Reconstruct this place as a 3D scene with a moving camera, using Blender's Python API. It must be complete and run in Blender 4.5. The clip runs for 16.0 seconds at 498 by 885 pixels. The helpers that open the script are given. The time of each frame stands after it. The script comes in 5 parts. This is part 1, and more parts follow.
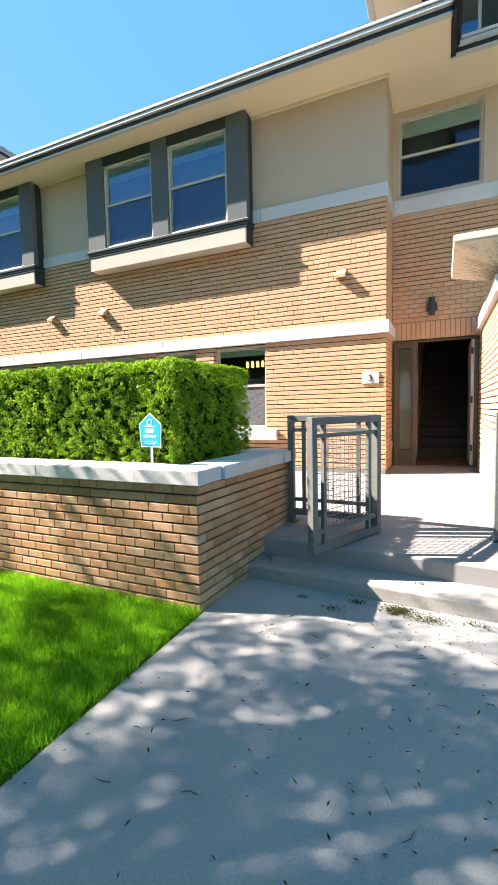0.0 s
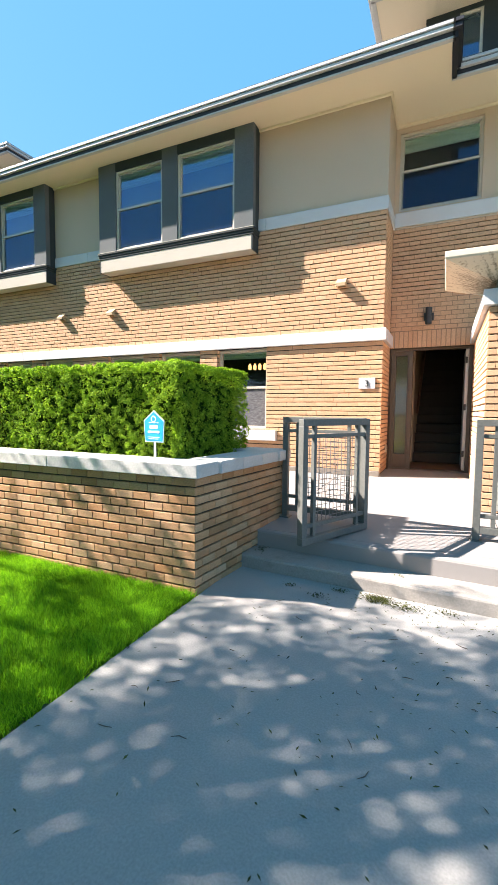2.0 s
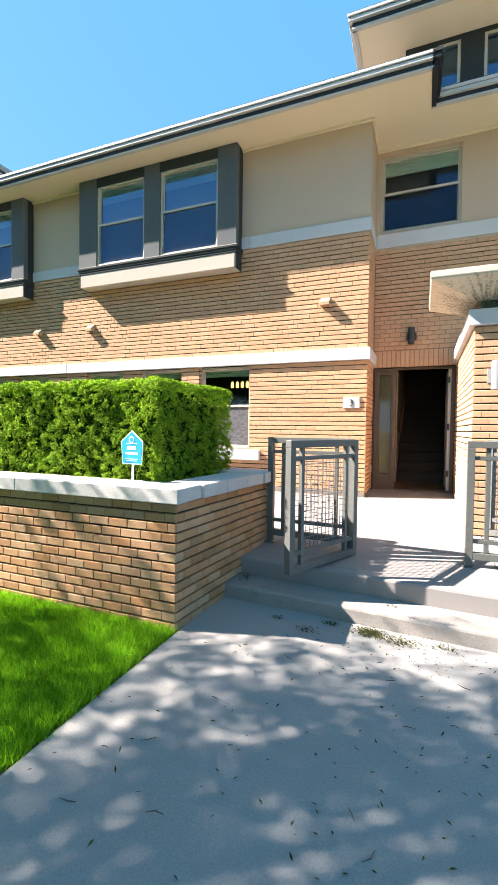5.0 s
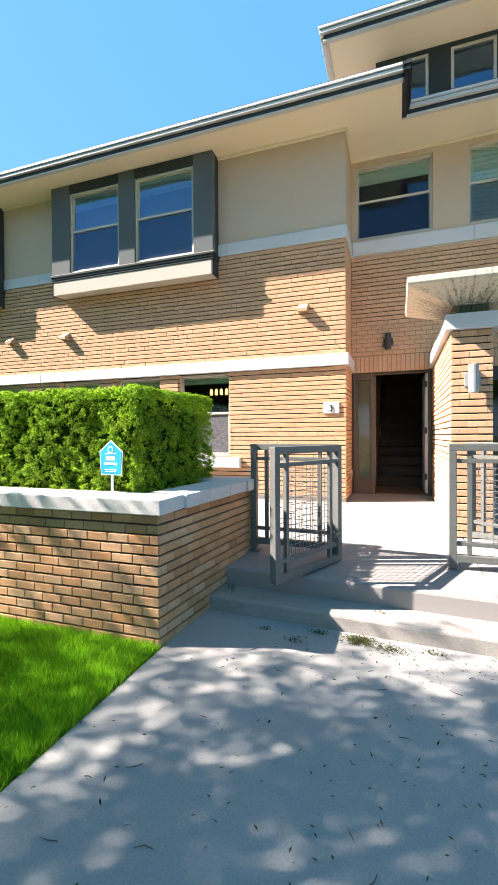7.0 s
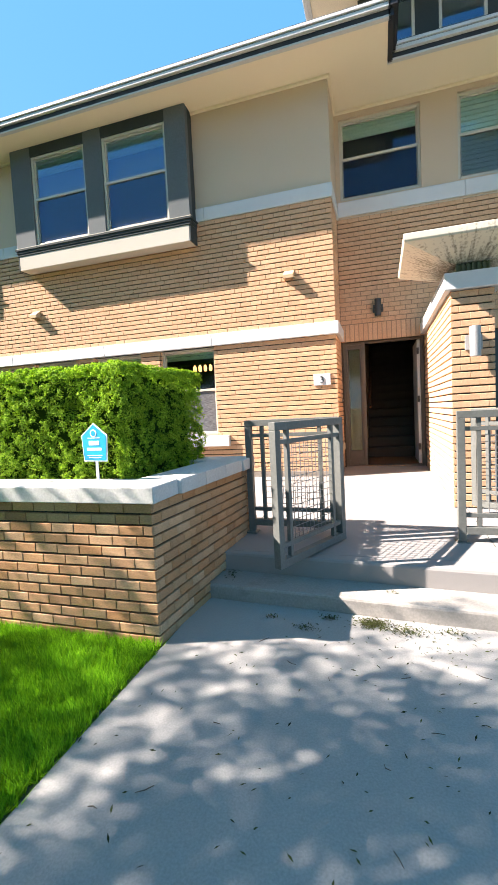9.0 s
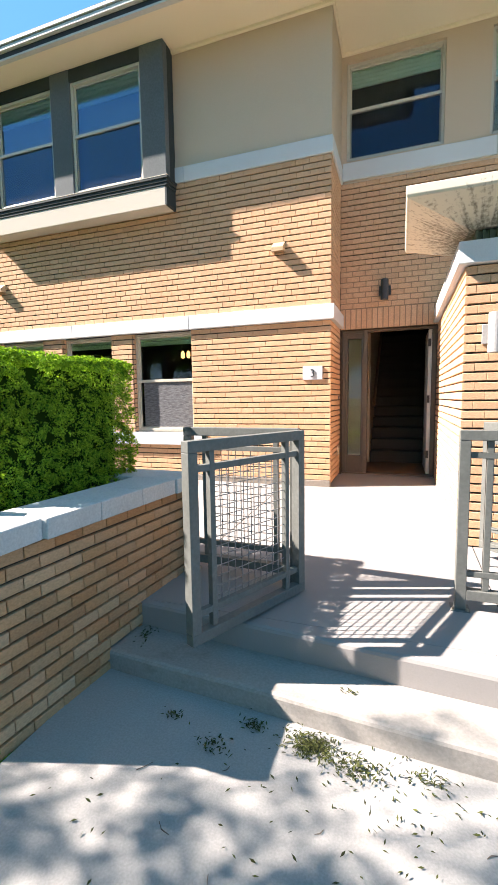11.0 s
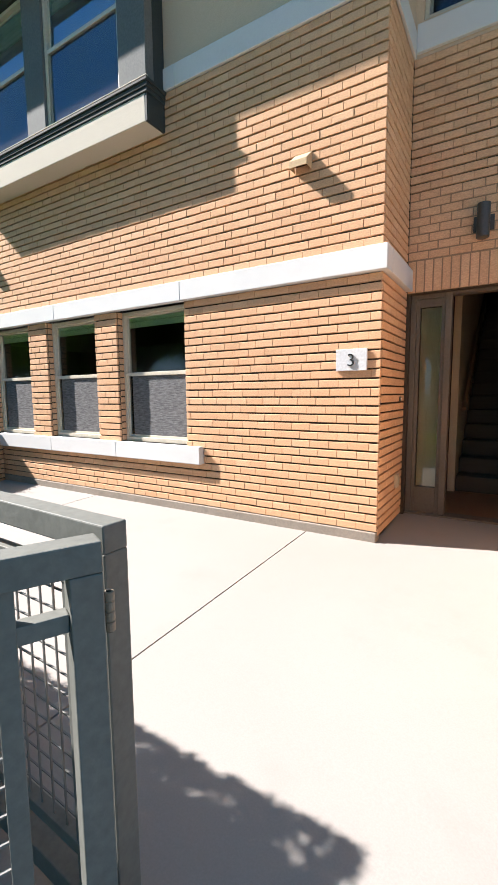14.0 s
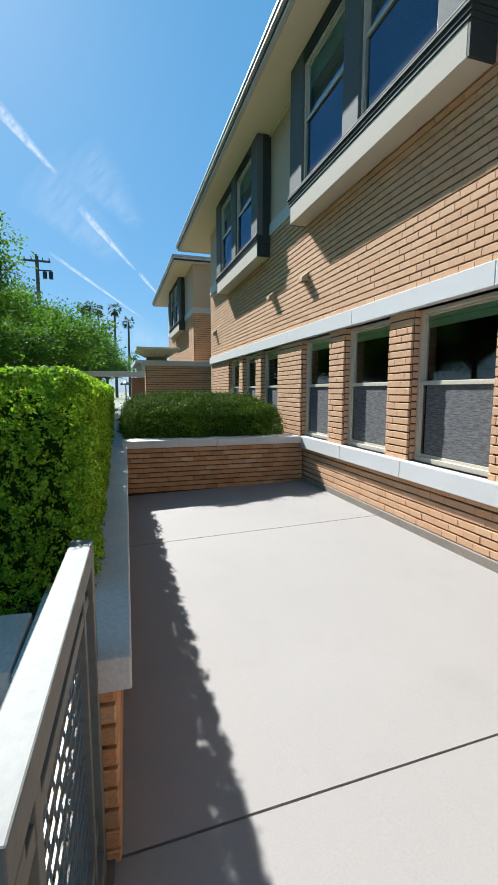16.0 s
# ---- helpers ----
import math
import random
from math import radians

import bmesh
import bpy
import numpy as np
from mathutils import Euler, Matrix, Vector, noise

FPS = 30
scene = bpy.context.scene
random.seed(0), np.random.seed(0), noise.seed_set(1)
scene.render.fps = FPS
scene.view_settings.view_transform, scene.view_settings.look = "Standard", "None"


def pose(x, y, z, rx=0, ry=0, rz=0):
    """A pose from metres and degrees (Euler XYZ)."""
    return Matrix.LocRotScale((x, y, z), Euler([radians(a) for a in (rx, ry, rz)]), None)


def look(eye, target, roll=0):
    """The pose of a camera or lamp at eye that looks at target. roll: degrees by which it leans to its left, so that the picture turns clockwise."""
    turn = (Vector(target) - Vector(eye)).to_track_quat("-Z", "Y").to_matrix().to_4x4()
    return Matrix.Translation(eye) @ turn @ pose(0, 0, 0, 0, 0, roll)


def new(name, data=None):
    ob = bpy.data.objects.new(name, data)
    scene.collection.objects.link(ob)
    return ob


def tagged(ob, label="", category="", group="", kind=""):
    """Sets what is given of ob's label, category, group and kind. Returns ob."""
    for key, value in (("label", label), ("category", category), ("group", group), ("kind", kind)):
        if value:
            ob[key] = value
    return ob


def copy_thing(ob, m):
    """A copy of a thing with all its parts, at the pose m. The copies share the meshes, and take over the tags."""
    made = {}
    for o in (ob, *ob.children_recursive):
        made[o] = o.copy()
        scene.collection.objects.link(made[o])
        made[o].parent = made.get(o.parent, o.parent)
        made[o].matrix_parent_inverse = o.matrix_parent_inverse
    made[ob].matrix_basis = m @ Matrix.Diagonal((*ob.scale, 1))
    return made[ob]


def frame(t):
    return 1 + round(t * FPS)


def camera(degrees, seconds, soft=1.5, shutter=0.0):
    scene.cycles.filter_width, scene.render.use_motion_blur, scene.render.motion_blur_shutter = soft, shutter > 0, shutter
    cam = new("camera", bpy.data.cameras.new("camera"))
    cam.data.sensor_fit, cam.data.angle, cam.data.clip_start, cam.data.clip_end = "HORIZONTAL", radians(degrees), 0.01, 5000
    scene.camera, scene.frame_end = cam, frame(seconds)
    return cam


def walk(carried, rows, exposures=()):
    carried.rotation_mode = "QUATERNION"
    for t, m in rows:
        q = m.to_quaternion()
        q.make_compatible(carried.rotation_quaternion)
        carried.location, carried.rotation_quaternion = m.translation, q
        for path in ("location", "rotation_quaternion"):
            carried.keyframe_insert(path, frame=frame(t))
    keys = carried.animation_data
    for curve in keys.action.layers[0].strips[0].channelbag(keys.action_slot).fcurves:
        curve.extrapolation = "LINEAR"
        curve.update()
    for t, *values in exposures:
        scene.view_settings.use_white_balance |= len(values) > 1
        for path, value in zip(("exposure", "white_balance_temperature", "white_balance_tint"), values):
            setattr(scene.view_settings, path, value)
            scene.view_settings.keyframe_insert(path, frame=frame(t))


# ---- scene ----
cam = camera(60.1, 16.0, 0.65)
PATH = [
    (0, (-0.309, 0.261, 1.29), (-1.126, 2.08, 1.141), -1.2),
    (0.5, (-0.3, 0.252, 1.288), (-1.125, 2.072, 1.19), -0.9),
    (1, (-0.263, 0.202, 1.293), (-1.085, 2.023, 1.202), -1.1),
    (1.5, (-0.211, 0.135, 1.279), (-1.033, 1.954, 1.156), -0.2),
    (2, (-0.164, 0.057, 1.283), (-0.991, 1.872, 1.14), 0.5),
    (2.5, (-0.141, 0.043, 1.284), (-0.956, 1.868, 1.211), 0.0),
    (3, (-0.153, 0.05, 1.288), (-0.968, 1.876, 1.228), 0.9),
    (3.5, (-0.2, 0.103, 1.285), (-1.009, 1.932, 1.227), 0.6),
    (3.7, (-0.214, 0.124, 1.294), (-0.998, 1.963, 1.229), 1.3),
    (5.8, (-0.291, 0.233, 1.307), (-0.996, 2.104, 1.258), -0.1),
    (6, (-0.3, 0.238, 1.302), (-0.981, 2.118, 1.265), 0.1),
    (6.5, (-0.304, 0.262, 1.303), (-0.972, 2.147, 1.273), 0.1),
    (7, (-0.308, 0.253, 1.306), (-0.966, 2.141, 1.278), -0.4),
    (7.5, (-0.334, 0.313, 1.299), (-1.009, 2.192, 1.183), -0.3),
    (8, (-0.391, 0.337, 1.304), (-1.012, 2.236, 1.234), -1.0),
    (8.5, (-0.47, 0.377, 1.31), (-0.991, 2.306, 1.211), -0.8),
    (9, (-0.476, 0.466, 1.302), (-1.064, 2.372, 1.164), -2.9),
    (9.2, (-0.447, 0.534, 1.295), (-1.051, 2.435, 1.147), -2.4),
    (11.3, (-0.225, 1.653, 1.424), (-0.899, 3.525, 1.221), -0.6),
    (11.5, (-0.224, 1.779, 1.405), (-0.88, 3.657, 1.203), 0.3),
    (12, (-0.204, 2.143, 1.383), (-0.834, 4.032, 1.197), -0.7),
    (12.5, (-0.165, 2.477, 1.384), (-0.832, 4.357, 1.248), -2.0),
    (13, (-0.1, 2.835, 1.427), (-0.959, 4.637, 1.308), 0.7),
    (13.5, (-0.103, 3.164, 1.377), (-0.938, 4.968, 1.163), -1.1),
    (14, (-0.19, 3.512, 1.474), (-1.23, 5.205, 1.25), -0.5),
    (14.5, (-0.215, 3.774, 1.52), (-1.623, 5.175, 1.284), -1.2),
    (14.6, (-0.241, 3.817, 1.53), (-1.717, 5.14, 1.266), 0.1),
    (15, (-0.288, 3.958, 1.601), (-1.968, 5.003, 1.306), 0.1),
    (15.5, (-0.416, 4.105, 1.613), (-2.185, 5.007, 1.379), 0.5),
    (16, (-0.448, 4.182, 1.624), (-2.346, 4.767, 1.385), 0.1),
]
walk(cam, [(t, look(eye, target, roll)) for t, eye, target, roll in PATH],
     exposures=[(0, 2.2, 6680, 18), (9, 2.2, 6720, 18.5), (11.5, 2.14, 6680, 18.5), (13, 1.95, 6500, 17.5), (14.5, 1.72, 6280, 13), (15.2, 1.46, 6000, 9.5), (16, 1.34, 5900, 7.5)])

# ---- world and sun ----
SUN_WAY = Vector((1.0, 0.30, -0.915)).normalized()
world = bpy.data.worlds.new("sky")
scene.world = world
world.use_nodes = True
wn, wl = world.node_tree.nodes, world.node_tree.links
sky = wn.new("ShaderNodeTexSky")
sky.sky_type, sky.sun_disc = "NISHITA", False
sky.sun_elevation = math.asin(-SUN_WAY.z)
sky.sun_rotation = math.atan2(-SUN_WAY.x, -SUN_WAY.y)
sky.air_density, sky.dust_density, sky.ozone_density = 1.0, 0.4, 1.0
azure = wn.new("ShaderNodeMix")
azure.data_type = "RGBA"
azure.inputs[0].default_value = 0.72
azure.inputs[7].default_value = (0.58, 2.65, 4.75, 1)
wl.new(sky.outputs[0], azure.inputs[6])
wl.new(azure.outputs[2], wn["Background"].inputs[0])
wn["Background"].inputs[1].default_value = 0.055
sun = new("sun", bpy.data.lights.new("sun", "SUN"))
sun.data.energy, sun.data.angle, sun.data.color = 5.0, radians(0.53), (1.0, 0.95, 0.87)
sun.matrix_world = look((0, 0, 20), Vector((0, 0, 20)) + SUN_WAY)


# ---- materials ----
def mat(name, rgb, rough=0.8, metal=0.0, spec=0.5):
    m = bpy.data.materials.new(name)
    m.use_nodes = True
    b = m.node_tree.nodes["Principled BSDF"]
    b.inputs["Base Color"].default_value = (*rgb, 1)
    b.inputs["Roughness"].default_value = rough
    b.inputs["Metallic"].default_value = metal
    b.inputs["Specular IOR Level"].default_value = spec
    return m


def nodes(m):
    return m.node_tree.nodes, m.node_tree.links, m.node_tree.nodes["Principled BSDF"]


def noise_tex(m, scale, detail=4, stretch=(1, 1, 1), rough=0.55):
    n, l, _ = nodes(m)
    tc, mp, nz = n.new("ShaderNodeTexCoord"), n.new("ShaderNodeMapping"), n.new("ShaderNodeTexNoise")
    mp.inputs["Scale"].default_value = stretch
    nz.inputs["Scale"].default_value, nz.inputs["Detail"].default_value, nz.inputs["Roughness"].default_value = scale, detail, rough
    geo = n.new("ShaderNodeNewGeometry")
    l.new(geo.outputs["Position"], mp.inputs[0])
    l.new(mp.outputs[0], nz.inputs[0])
    n.remove(tc)
    return nz


def ramp(m, source, lo, hi, p0=0.3, p1=0.7):
    n, l, _ = nodes(m)
    r = n.new("ShaderNodeValToRGB")
    r.color_ramp.elements[0].position, r.color_ramp.elements[1].position = p0, p1
    r.color_ramp.elements[0].color = (*lo, 1) if len(lo) == 3 else lo
    r.color_ramp.elements[1].color = (*hi, 1) if len(hi) == 3 else hi
    l.new(source, r.inputs[0])
    return r


def mixed(m, a, b, fac, mode="MIX"):
    n, l, _ = nodes(m)
    x = n.new("ShaderNodeMix")
    x.data_type, x.blend_type = "RGBA", mode
    for sock, v in ((x.inputs[0], fac), (x.inputs[6], a), (x.inputs[7], b)):
        if isinstance(v, (int, float)):
            sock.default_value = v
        elif isinstance(v, tuple):
            sock.default_value = (*v, 1)
        else:
            l.new(v, sock)
    return x.outputs[2]


def bump(m, source, strength=0.3, dist=0.003):
    n, l, b = nodes(m)
    bp = n.new("ShaderNodeBump")
    bp.inputs["Strength"].default_value, bp.inputs["Distance"].default_value = strength, dist
    l.new(source, bp.inputs["Height"])
    l.new(bp.outputs[0], b.inputs["Normal"])


def worn(name, a, b, stain, rough=0.8, big=1.2, fine=60, bumpy=0.25, stain_amount=0.5, spec=0.4, dist=0.003, grainy=0.14):
    """A surface between two tones at a large scale, with fine grain and stains."""
    m = mat(name, a, rough, 0, spec)
    n, l, p = nodes(m)
    large, grain, blot = noise_tex(m, big, 5), noise_tex(m, fine, 3), noise_tex(m, big * 3.1, 6, rough=0.7)
    c = ramp(m, large.outputs[0], a, b).outputs[0]
    g = ramp(m, grain.outputs[0], (1 - grainy,) * 3, (1 + grainy * 0.6,) * 3).outputs[0]
    c = mixed(m, c, g, 1.0, "MULTIPLY")
    mask = ramp(m, blot.outputs[0], (0, 0, 0), (stain_amount,) * 3, 0.55, 0.78).outputs[0]
    c = mixed(m, c, stain, mask)
    l.new(c, p.inputs["Base Color"])
    bump(m, grain.outputs[0], bumpy, dist)
    return m


def piece_mat(name, tones, rough=0.85, fine=70, bumpy=0.4, dirt=(0.2, 0.14, 0.1), dirt_amount=0.35):
    """Bricks: each piece takes a tone of its own."""
    m = mat(name, tones[0], rough, 0, 0.3)
    n, l, p = nodes(m)
    oi, geo, add, fr = n.new("ShaderNodeObjectInfo"), n.new("ShaderNodeNewGeometry"), n.new("ShaderNodeMath"), n.new("ShaderNodeMath")
    fr.operation = "FRACT"
    l.new(oi.outputs["Random"], add.inputs[0])
    l.new(geo.outputs["Random Per Island"], add.inputs[1])
    l.new(add.outputs[0], fr.inputs[0])
    r = n.new("ShaderNodeValToRGB")
    while len(r.color_ramp.elements) < len(tones):
        r.color_ramp.elements.new(0.5)
    for i, c in enumerate(tones):
        r.color_ramp.elements[i].position = i / (len(tones) - 1)
        r.color_ramp.elements[i].color = (*c, 1)
    l.new(fr.outputs[0], r.inputs[0])
    grain, blot = noise_tex(m, fine, 4, (1, 1, 2)), noise_tex(m, 2.2, 6, rough=0.7)
    g = ramp(m, grain.outputs[0], (0.8, 0.78, 0.76), (1.12, 1.12, 1.12)).outputs[0]
    c = mixed(m, r.outputs[0], g, 1.0, "MULTIPLY")
    c = mixed(m, c, dirt, ramp(m, blot.outputs[0], (0, 0, 0), (dirt_amount,) * 3, 0.52, 0.8).outputs[0])
    l.new(c, p.inputs["Base Color"])
    bump(m, grain.outputs[0], bumpy, 0.004)
    return m


def leaf_mat(name, tones, glow=0.35):
    m = mat(name, tones[0], 0.7, 0, 0.08)
    n, l, p = nodes(m)
    geo = n.new("ShaderNodeNewGeometry")
    r = ramp(m, geo.outputs["Random Per Island"], tones[0], tones[1], 0.0, 1.0)
    big = noise_tex(m, 2.5, 3)
    c = mixed(m, r.outputs[0], ramp(m, big.outputs[0], (0.75, 0.8, 0.7), (1.2, 1.15, 1.1)).outputs[0], 1.0, "MULTIPLY")
    l.new(c, p.inputs["Base Color"])
    tr, mx = n.new("ShaderNodeBsdfTranslucent"), n.new("ShaderNodeMixShader")
    l.new(mixed(m, c, (1.25, 1.35, 0.5), 1.0, "MULTIPLY"), tr.inputs[0])
    mx.inputs[0].default_value = glow
    l.new(p.outputs[0], mx.inputs[1])
    l.new(tr.outputs[0], mx.inputs[2])
    l.new(mx.outputs[0], n["Material Output"].inputs[0])
    return m


def glass_mat(name, tint, base, coat=(0.8, 0.8, 0.8)):
    """A thin pane: it lets light through and mirrors by its angle."""
    m = mat(name, tint)
    n, l, p = nodes(m)
    n.remove(p)
    fr, tr, gl, mx = n.new("ShaderNodeFresnel"), n.new("ShaderNodeBsdfTransparent"), n.new("ShaderNodeBsdfGlossy"), n.new("ShaderNodeMixShader")
    fr.inputs[0].default_value = base
    tr.inputs[0].default_value = (*tint, 1)
    gl.inputs["Color"].default_value = (*coat, 1)
    gl.inputs["Roughness"].default_value = 0.0
    nz, geo, bp = n.new("ShaderNodeTexNoise"), n.new("ShaderNodeNewGeometry"), n.new("ShaderNodeBump")
    nz.inputs["Scale"].default_value = 1.6
    bp.inputs["Strength"].default_value, bp.inputs["Distance"].default_value = 0.06, 0.01
    l.new(geo.outputs["Position"], nz.inputs[0])
    l.new(nz.outputs[0], bp.inputs["Height"])
    l.new(bp.outputs[0], gl.inputs["Normal"])
    l.new(fr.outputs[0], mx.inputs[0])
    l.new(tr.outputs[0], mx.inputs[1])
    l.new(gl.outputs[0], mx.inputs[2])
    l.new(mx.outputs[0], n["Material Output"].inputs[0])
    return m


BRICK = piece_mat("buff_brick", [(0.561, 0.333, 0.19), (0.608, 0.373, 0.219), (0.579, 0.35, 0.203), (0.622, 0.392, 0.236), (0.565, 0.338, 0.195)], dirt_amount=0.16)
BRICK_DARK = piece_mat("planter_brick", [(0.43, 0.215, 0.095), (0.52, 0.295, 0.15), (0.46, 0.25, 0.12), (0.56, 0.35, 0.20), (0.36, 0.185, 0.085)], dirt_amount=0.5)
# mortar darkened to near-black: shade of the raked joints put into its colour
SHADED_MORTAR = worn("mortar", (0.045, 0.031, 0.021), (0.065, 0.046, 0.032), (0.05, 0.036, 0.027), fine=120)
MORTAR_TAN = worn("tan_mortar", (0.25, 0.165, 0.10), (0.30, 0.20, 0.125), (0.19, 0.125, 0.08), fine=120)
STUCCO = worn("beige_stucco", (0.56, 0.425, 0.305), (0.59, 0.45, 0.325), (0.50, 0.38, 0.27), fine=160, bumpy=0.5, stain_amount=0.2, big=0.5)
CONC_TRIM = worn("pale_concrete_trim", (0.55, 0.55, 0.545), (0.60, 0.60, 0.595), (0.44, 0.435, 0.42), fine=130, stain_amount=0.3, grainy=0.05, bumpy=0.12)
CAP = worn("coping_concrete", (0.50, 0.49, 0.46), (0.60, 0.58, 0.55), (0.36, 0.35, 0.33), fine=80, stain_amount=0.5, big=1.8)
PATIO = worn("patio_concrete", (0.240, 0.222, 0.207), (0.262, 0.243, 0.228), (0.206, 0.189, 0.175), fine=160, stain_amount=0.4, big=0.7, bumpy=0.1, grainy=0.06)
PATH_MAT = worn("path_concrete", (0.288, 0.276, 0.257), (0.328, 0.315, 0.293), (0.225, 0.215, 0.20), fine=110, stain_amount=0.4, big=0.8, bumpy=0.25)
STEP = worn("step_concrete", (0.27, 0.248, 0.22), (0.31, 0.284, 0.252), (0.13, 0.115, 0.10), fine=70, stain_amount=0.6, big=2.0, bumpy=0.4)
SOFFIT = worn("cream_soffit", (0.80, 0.68, 0.50), (0.83, 0.71, 0.53), (0.74, 0.62, 0.46), fine=140, stain_amount=0.15, big=0.6)
POST = worn("grey_post_paint", (0.115, 0.125, 0.125), (0.135, 0.146, 0.146), (0.09, 0.097, 0.098), rough=0.75, stain_amount=0.3, spec=0.12)
CREAM = worn("cream_paint", (0.49, 0.445, 0.375), (0.52, 0.475, 0.40), (0.42, 0.38, 0.315), rough=0.85, fine=140, stain_amount=0.2, spec=0.12)
STEELBLUE = worn("slate_paint", (0.036, 0.043, 0.043), (0.045, 0.053, 0.053), (0.028, 0.032, 0.032), rough=0.7, fine=90, stain_amount=0.3, spec=0.15)
FASCIA_DARK = worn("dark_fascia_paint", (0.022, 0.022, 0.027), (0.03, 0.03, 0.035), (0.018, 0.018, 0.02), rough=0.6, stain_amount=0.3)
FASCIA_LIGHT = worn("pale_gutter_paint", (0.50, 0.49, 0.47), (0.56, 0.55, 0.53), (0.36, 0.35, 0.34), rough=0.5, stain_amount=0.3)
VINYL = worn("window_vinyl", (0.52, 0.47, 0.38), (0.56, 0.51, 0.42), (0.44, 0.40, 0.32), rough=0.45, stain_amount=0.2)
GATE = worn("grey_steel_paint", (0.110, 0.114, 0.102), (0.135, 0.139, 0.126), (0.08, 0.08, 0.071), rough=0.58, fine=50, stain_amount=0.35, big=3.0, spec=0.4)
WIRE = mat("galvanised_wire", (0.17, 0.17, 0.165), 0.5, 0.3)
STEEL = worn("hinge_steel", (0.22, 0.17, 0.12), (0.28, 0.23, 0.17), (0.12, 0.085, 0.06), rough=0.6, fine=150, big=20, stain_amount=0.6)
BRONZE = worn("bronze_frame", (0.105, 0.087, 0.066), (0.13, 0.108, 0.083), (0.07, 0.056, 0.042), rough=0.5, stain_amount=0.3)
DOOR_WHITE = mat("door_paint", (0.66, 0.64, 0.60), 0.5)
BLIND = worn("green_white_blind", (0.80, 0.86, 0.66), (0.83, 0.89, 0.70), (0.72, 0.77, 0.60), stain_amount=0.2)
SCREEN = worn("grey_woven_shade", (0.05, 0.05, 0.053), (0.17, 0.17, 0.175), (0.028, 0.028, 0.03), fine=45, big=30, stain_amount=0.6, bumpy=0.6)
SCREEN.node_tree.nodes["Mapping"].inputs["Scale"].default_value = (0.5, 1, 3)
GLASS = glass_mat("window_glass", (0.90, 0.97, 0.88), 1.85)
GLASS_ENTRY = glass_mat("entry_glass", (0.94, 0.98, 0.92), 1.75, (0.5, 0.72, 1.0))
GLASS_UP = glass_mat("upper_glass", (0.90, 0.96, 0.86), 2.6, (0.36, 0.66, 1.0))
MESH = mat("insect_mesh", (0.02, 0.03, 0.055), 0.8, 0, 0.1)
_n, _l, _b = nodes(MESH)
_tr, _mx = _n.new("ShaderNodeBsdfTransparent"), _n.new("ShaderNodeMixShader")
_mx.inputs[0].default_value = 0.16
_l.new(_tr.outputs[0], _mx.inputs[1])
_l.new(_b.outputs[0], _mx.inputs[2])
_l.new(_mx.outputs[0], _n["Material Output"].inputs[0])
CLEAR = mat("pane_body", (1, 1, 1))
CLEAR.node_tree.links.new(CLEAR.node_tree.nodes.new("ShaderNodeBsdfTransparent").outputs[0], CLEAR.node_tree.nodes["Material Output"].inputs[0])
# near-black: the dimness of the rooms is put into this colour
DARKROOM = mat("dim_room_black", (0.035, 0.032, 0.028), 0.9)
WOOD = worn("stair_wood", (0.16, 0.075, 0.035), (0.22, 0.11, 0.05), (0.10, 0.05, 0.03), rough=0.45, stain_amount=0.3)
CARPET = worn("stair_carpet", (0.055, 0.045, 0.033), (0.075, 0.06, 0.045), (0.04, 0.03, 0.022), fine=200)
ROOFING = worn("roof_shingle", (0.12, 0.11, 0.10), (0.16, 0.15, 0.14), (0.08, 0.08, 0.08), fine=40)
SCONCE = worn("grey_sconce_metal", (0.30, 0.29, 0.28), (0.34, 0.33, 0.32), (0.2, 0.2, 0.2), rough=0.4)
SCONCE_DARK = worn("dark_sconce_metal", (0.045, 0.04, 0.038), (0.06, 0.055, 0.05), (0.03, 0.03, 0.03), rough=0.4)
SOIL = worn("planter_soil", (0.06, 0.045, 0.03), (0.10, 0.075, 0.05), (0.03, 0.025, 0.02), fine=50)
TURF = worn("lawn_soil", (0.07, 0.085, 0.035), (0.09, 0.105, 0.045), (0.07, 0.06, 0.035), fine=60, big=2)
GRASS = leaf_mat("grass_blade", ((0.05, 0.18, 0.008), (0.31, 0.60, 0.035)), 0.42)
HEDGE = leaf_mat("hedge_leaf", ((0.065, 0.17, 0.012), (0.38, 0.56, 0.05)), 0.33)
SHRUB = leaf_mat("shrub_leaf", ((0.012, 0.032, 0.004), (0.13, 0.22, 0.02)), 0.1)
# dark green of the solid cores: shade between leaves as colour
HEDGE_CORE = mat("hedge_inner_shade", (0.02, 0.042, 0.006), 1.0, 0, 0.0)
TREE_LEAF = leaf_mat("tree_leaf", ((0.035, 0.09, 0.018), (0.13, 0.25, 0.045)), 0.36)
PALM_LEAF = leaf_mat("palm_frond", ((0.04, 0.07, 0.025), (0.08, 0.11, 0.04)), 0.25)
BARK = worn("bark", (0.10, 0.075, 0.055), (0.15, 0.115, 0.085), (0.06, 0.045, 0.035), fine=25, big=4, bumpy=0.8, dist=0.01)
LITTER = leaf_mat("dry_leaflet", ((0.022, 0.024, 0.010), (0.085, 0.095, 0.03)), 0.1)
CURB = worn("grimy_curb_concrete", (0.21, 0.18, 0.148), (0.26, 0.225, 0.187), (0.12, 0.102, 0.084), fine=60, stain_amount=0.6, big=2.5)
SIGN_BLUE = mat("sign_blue", (0.006, 0.29, 0.50), 0.35)
SIGN_WHITE = mat("sign_white", (0.82, 0.86, 0.88), 0.4)
BLACK = mat("black_metal", (0.015, 0.015, 0.015), 0.4)
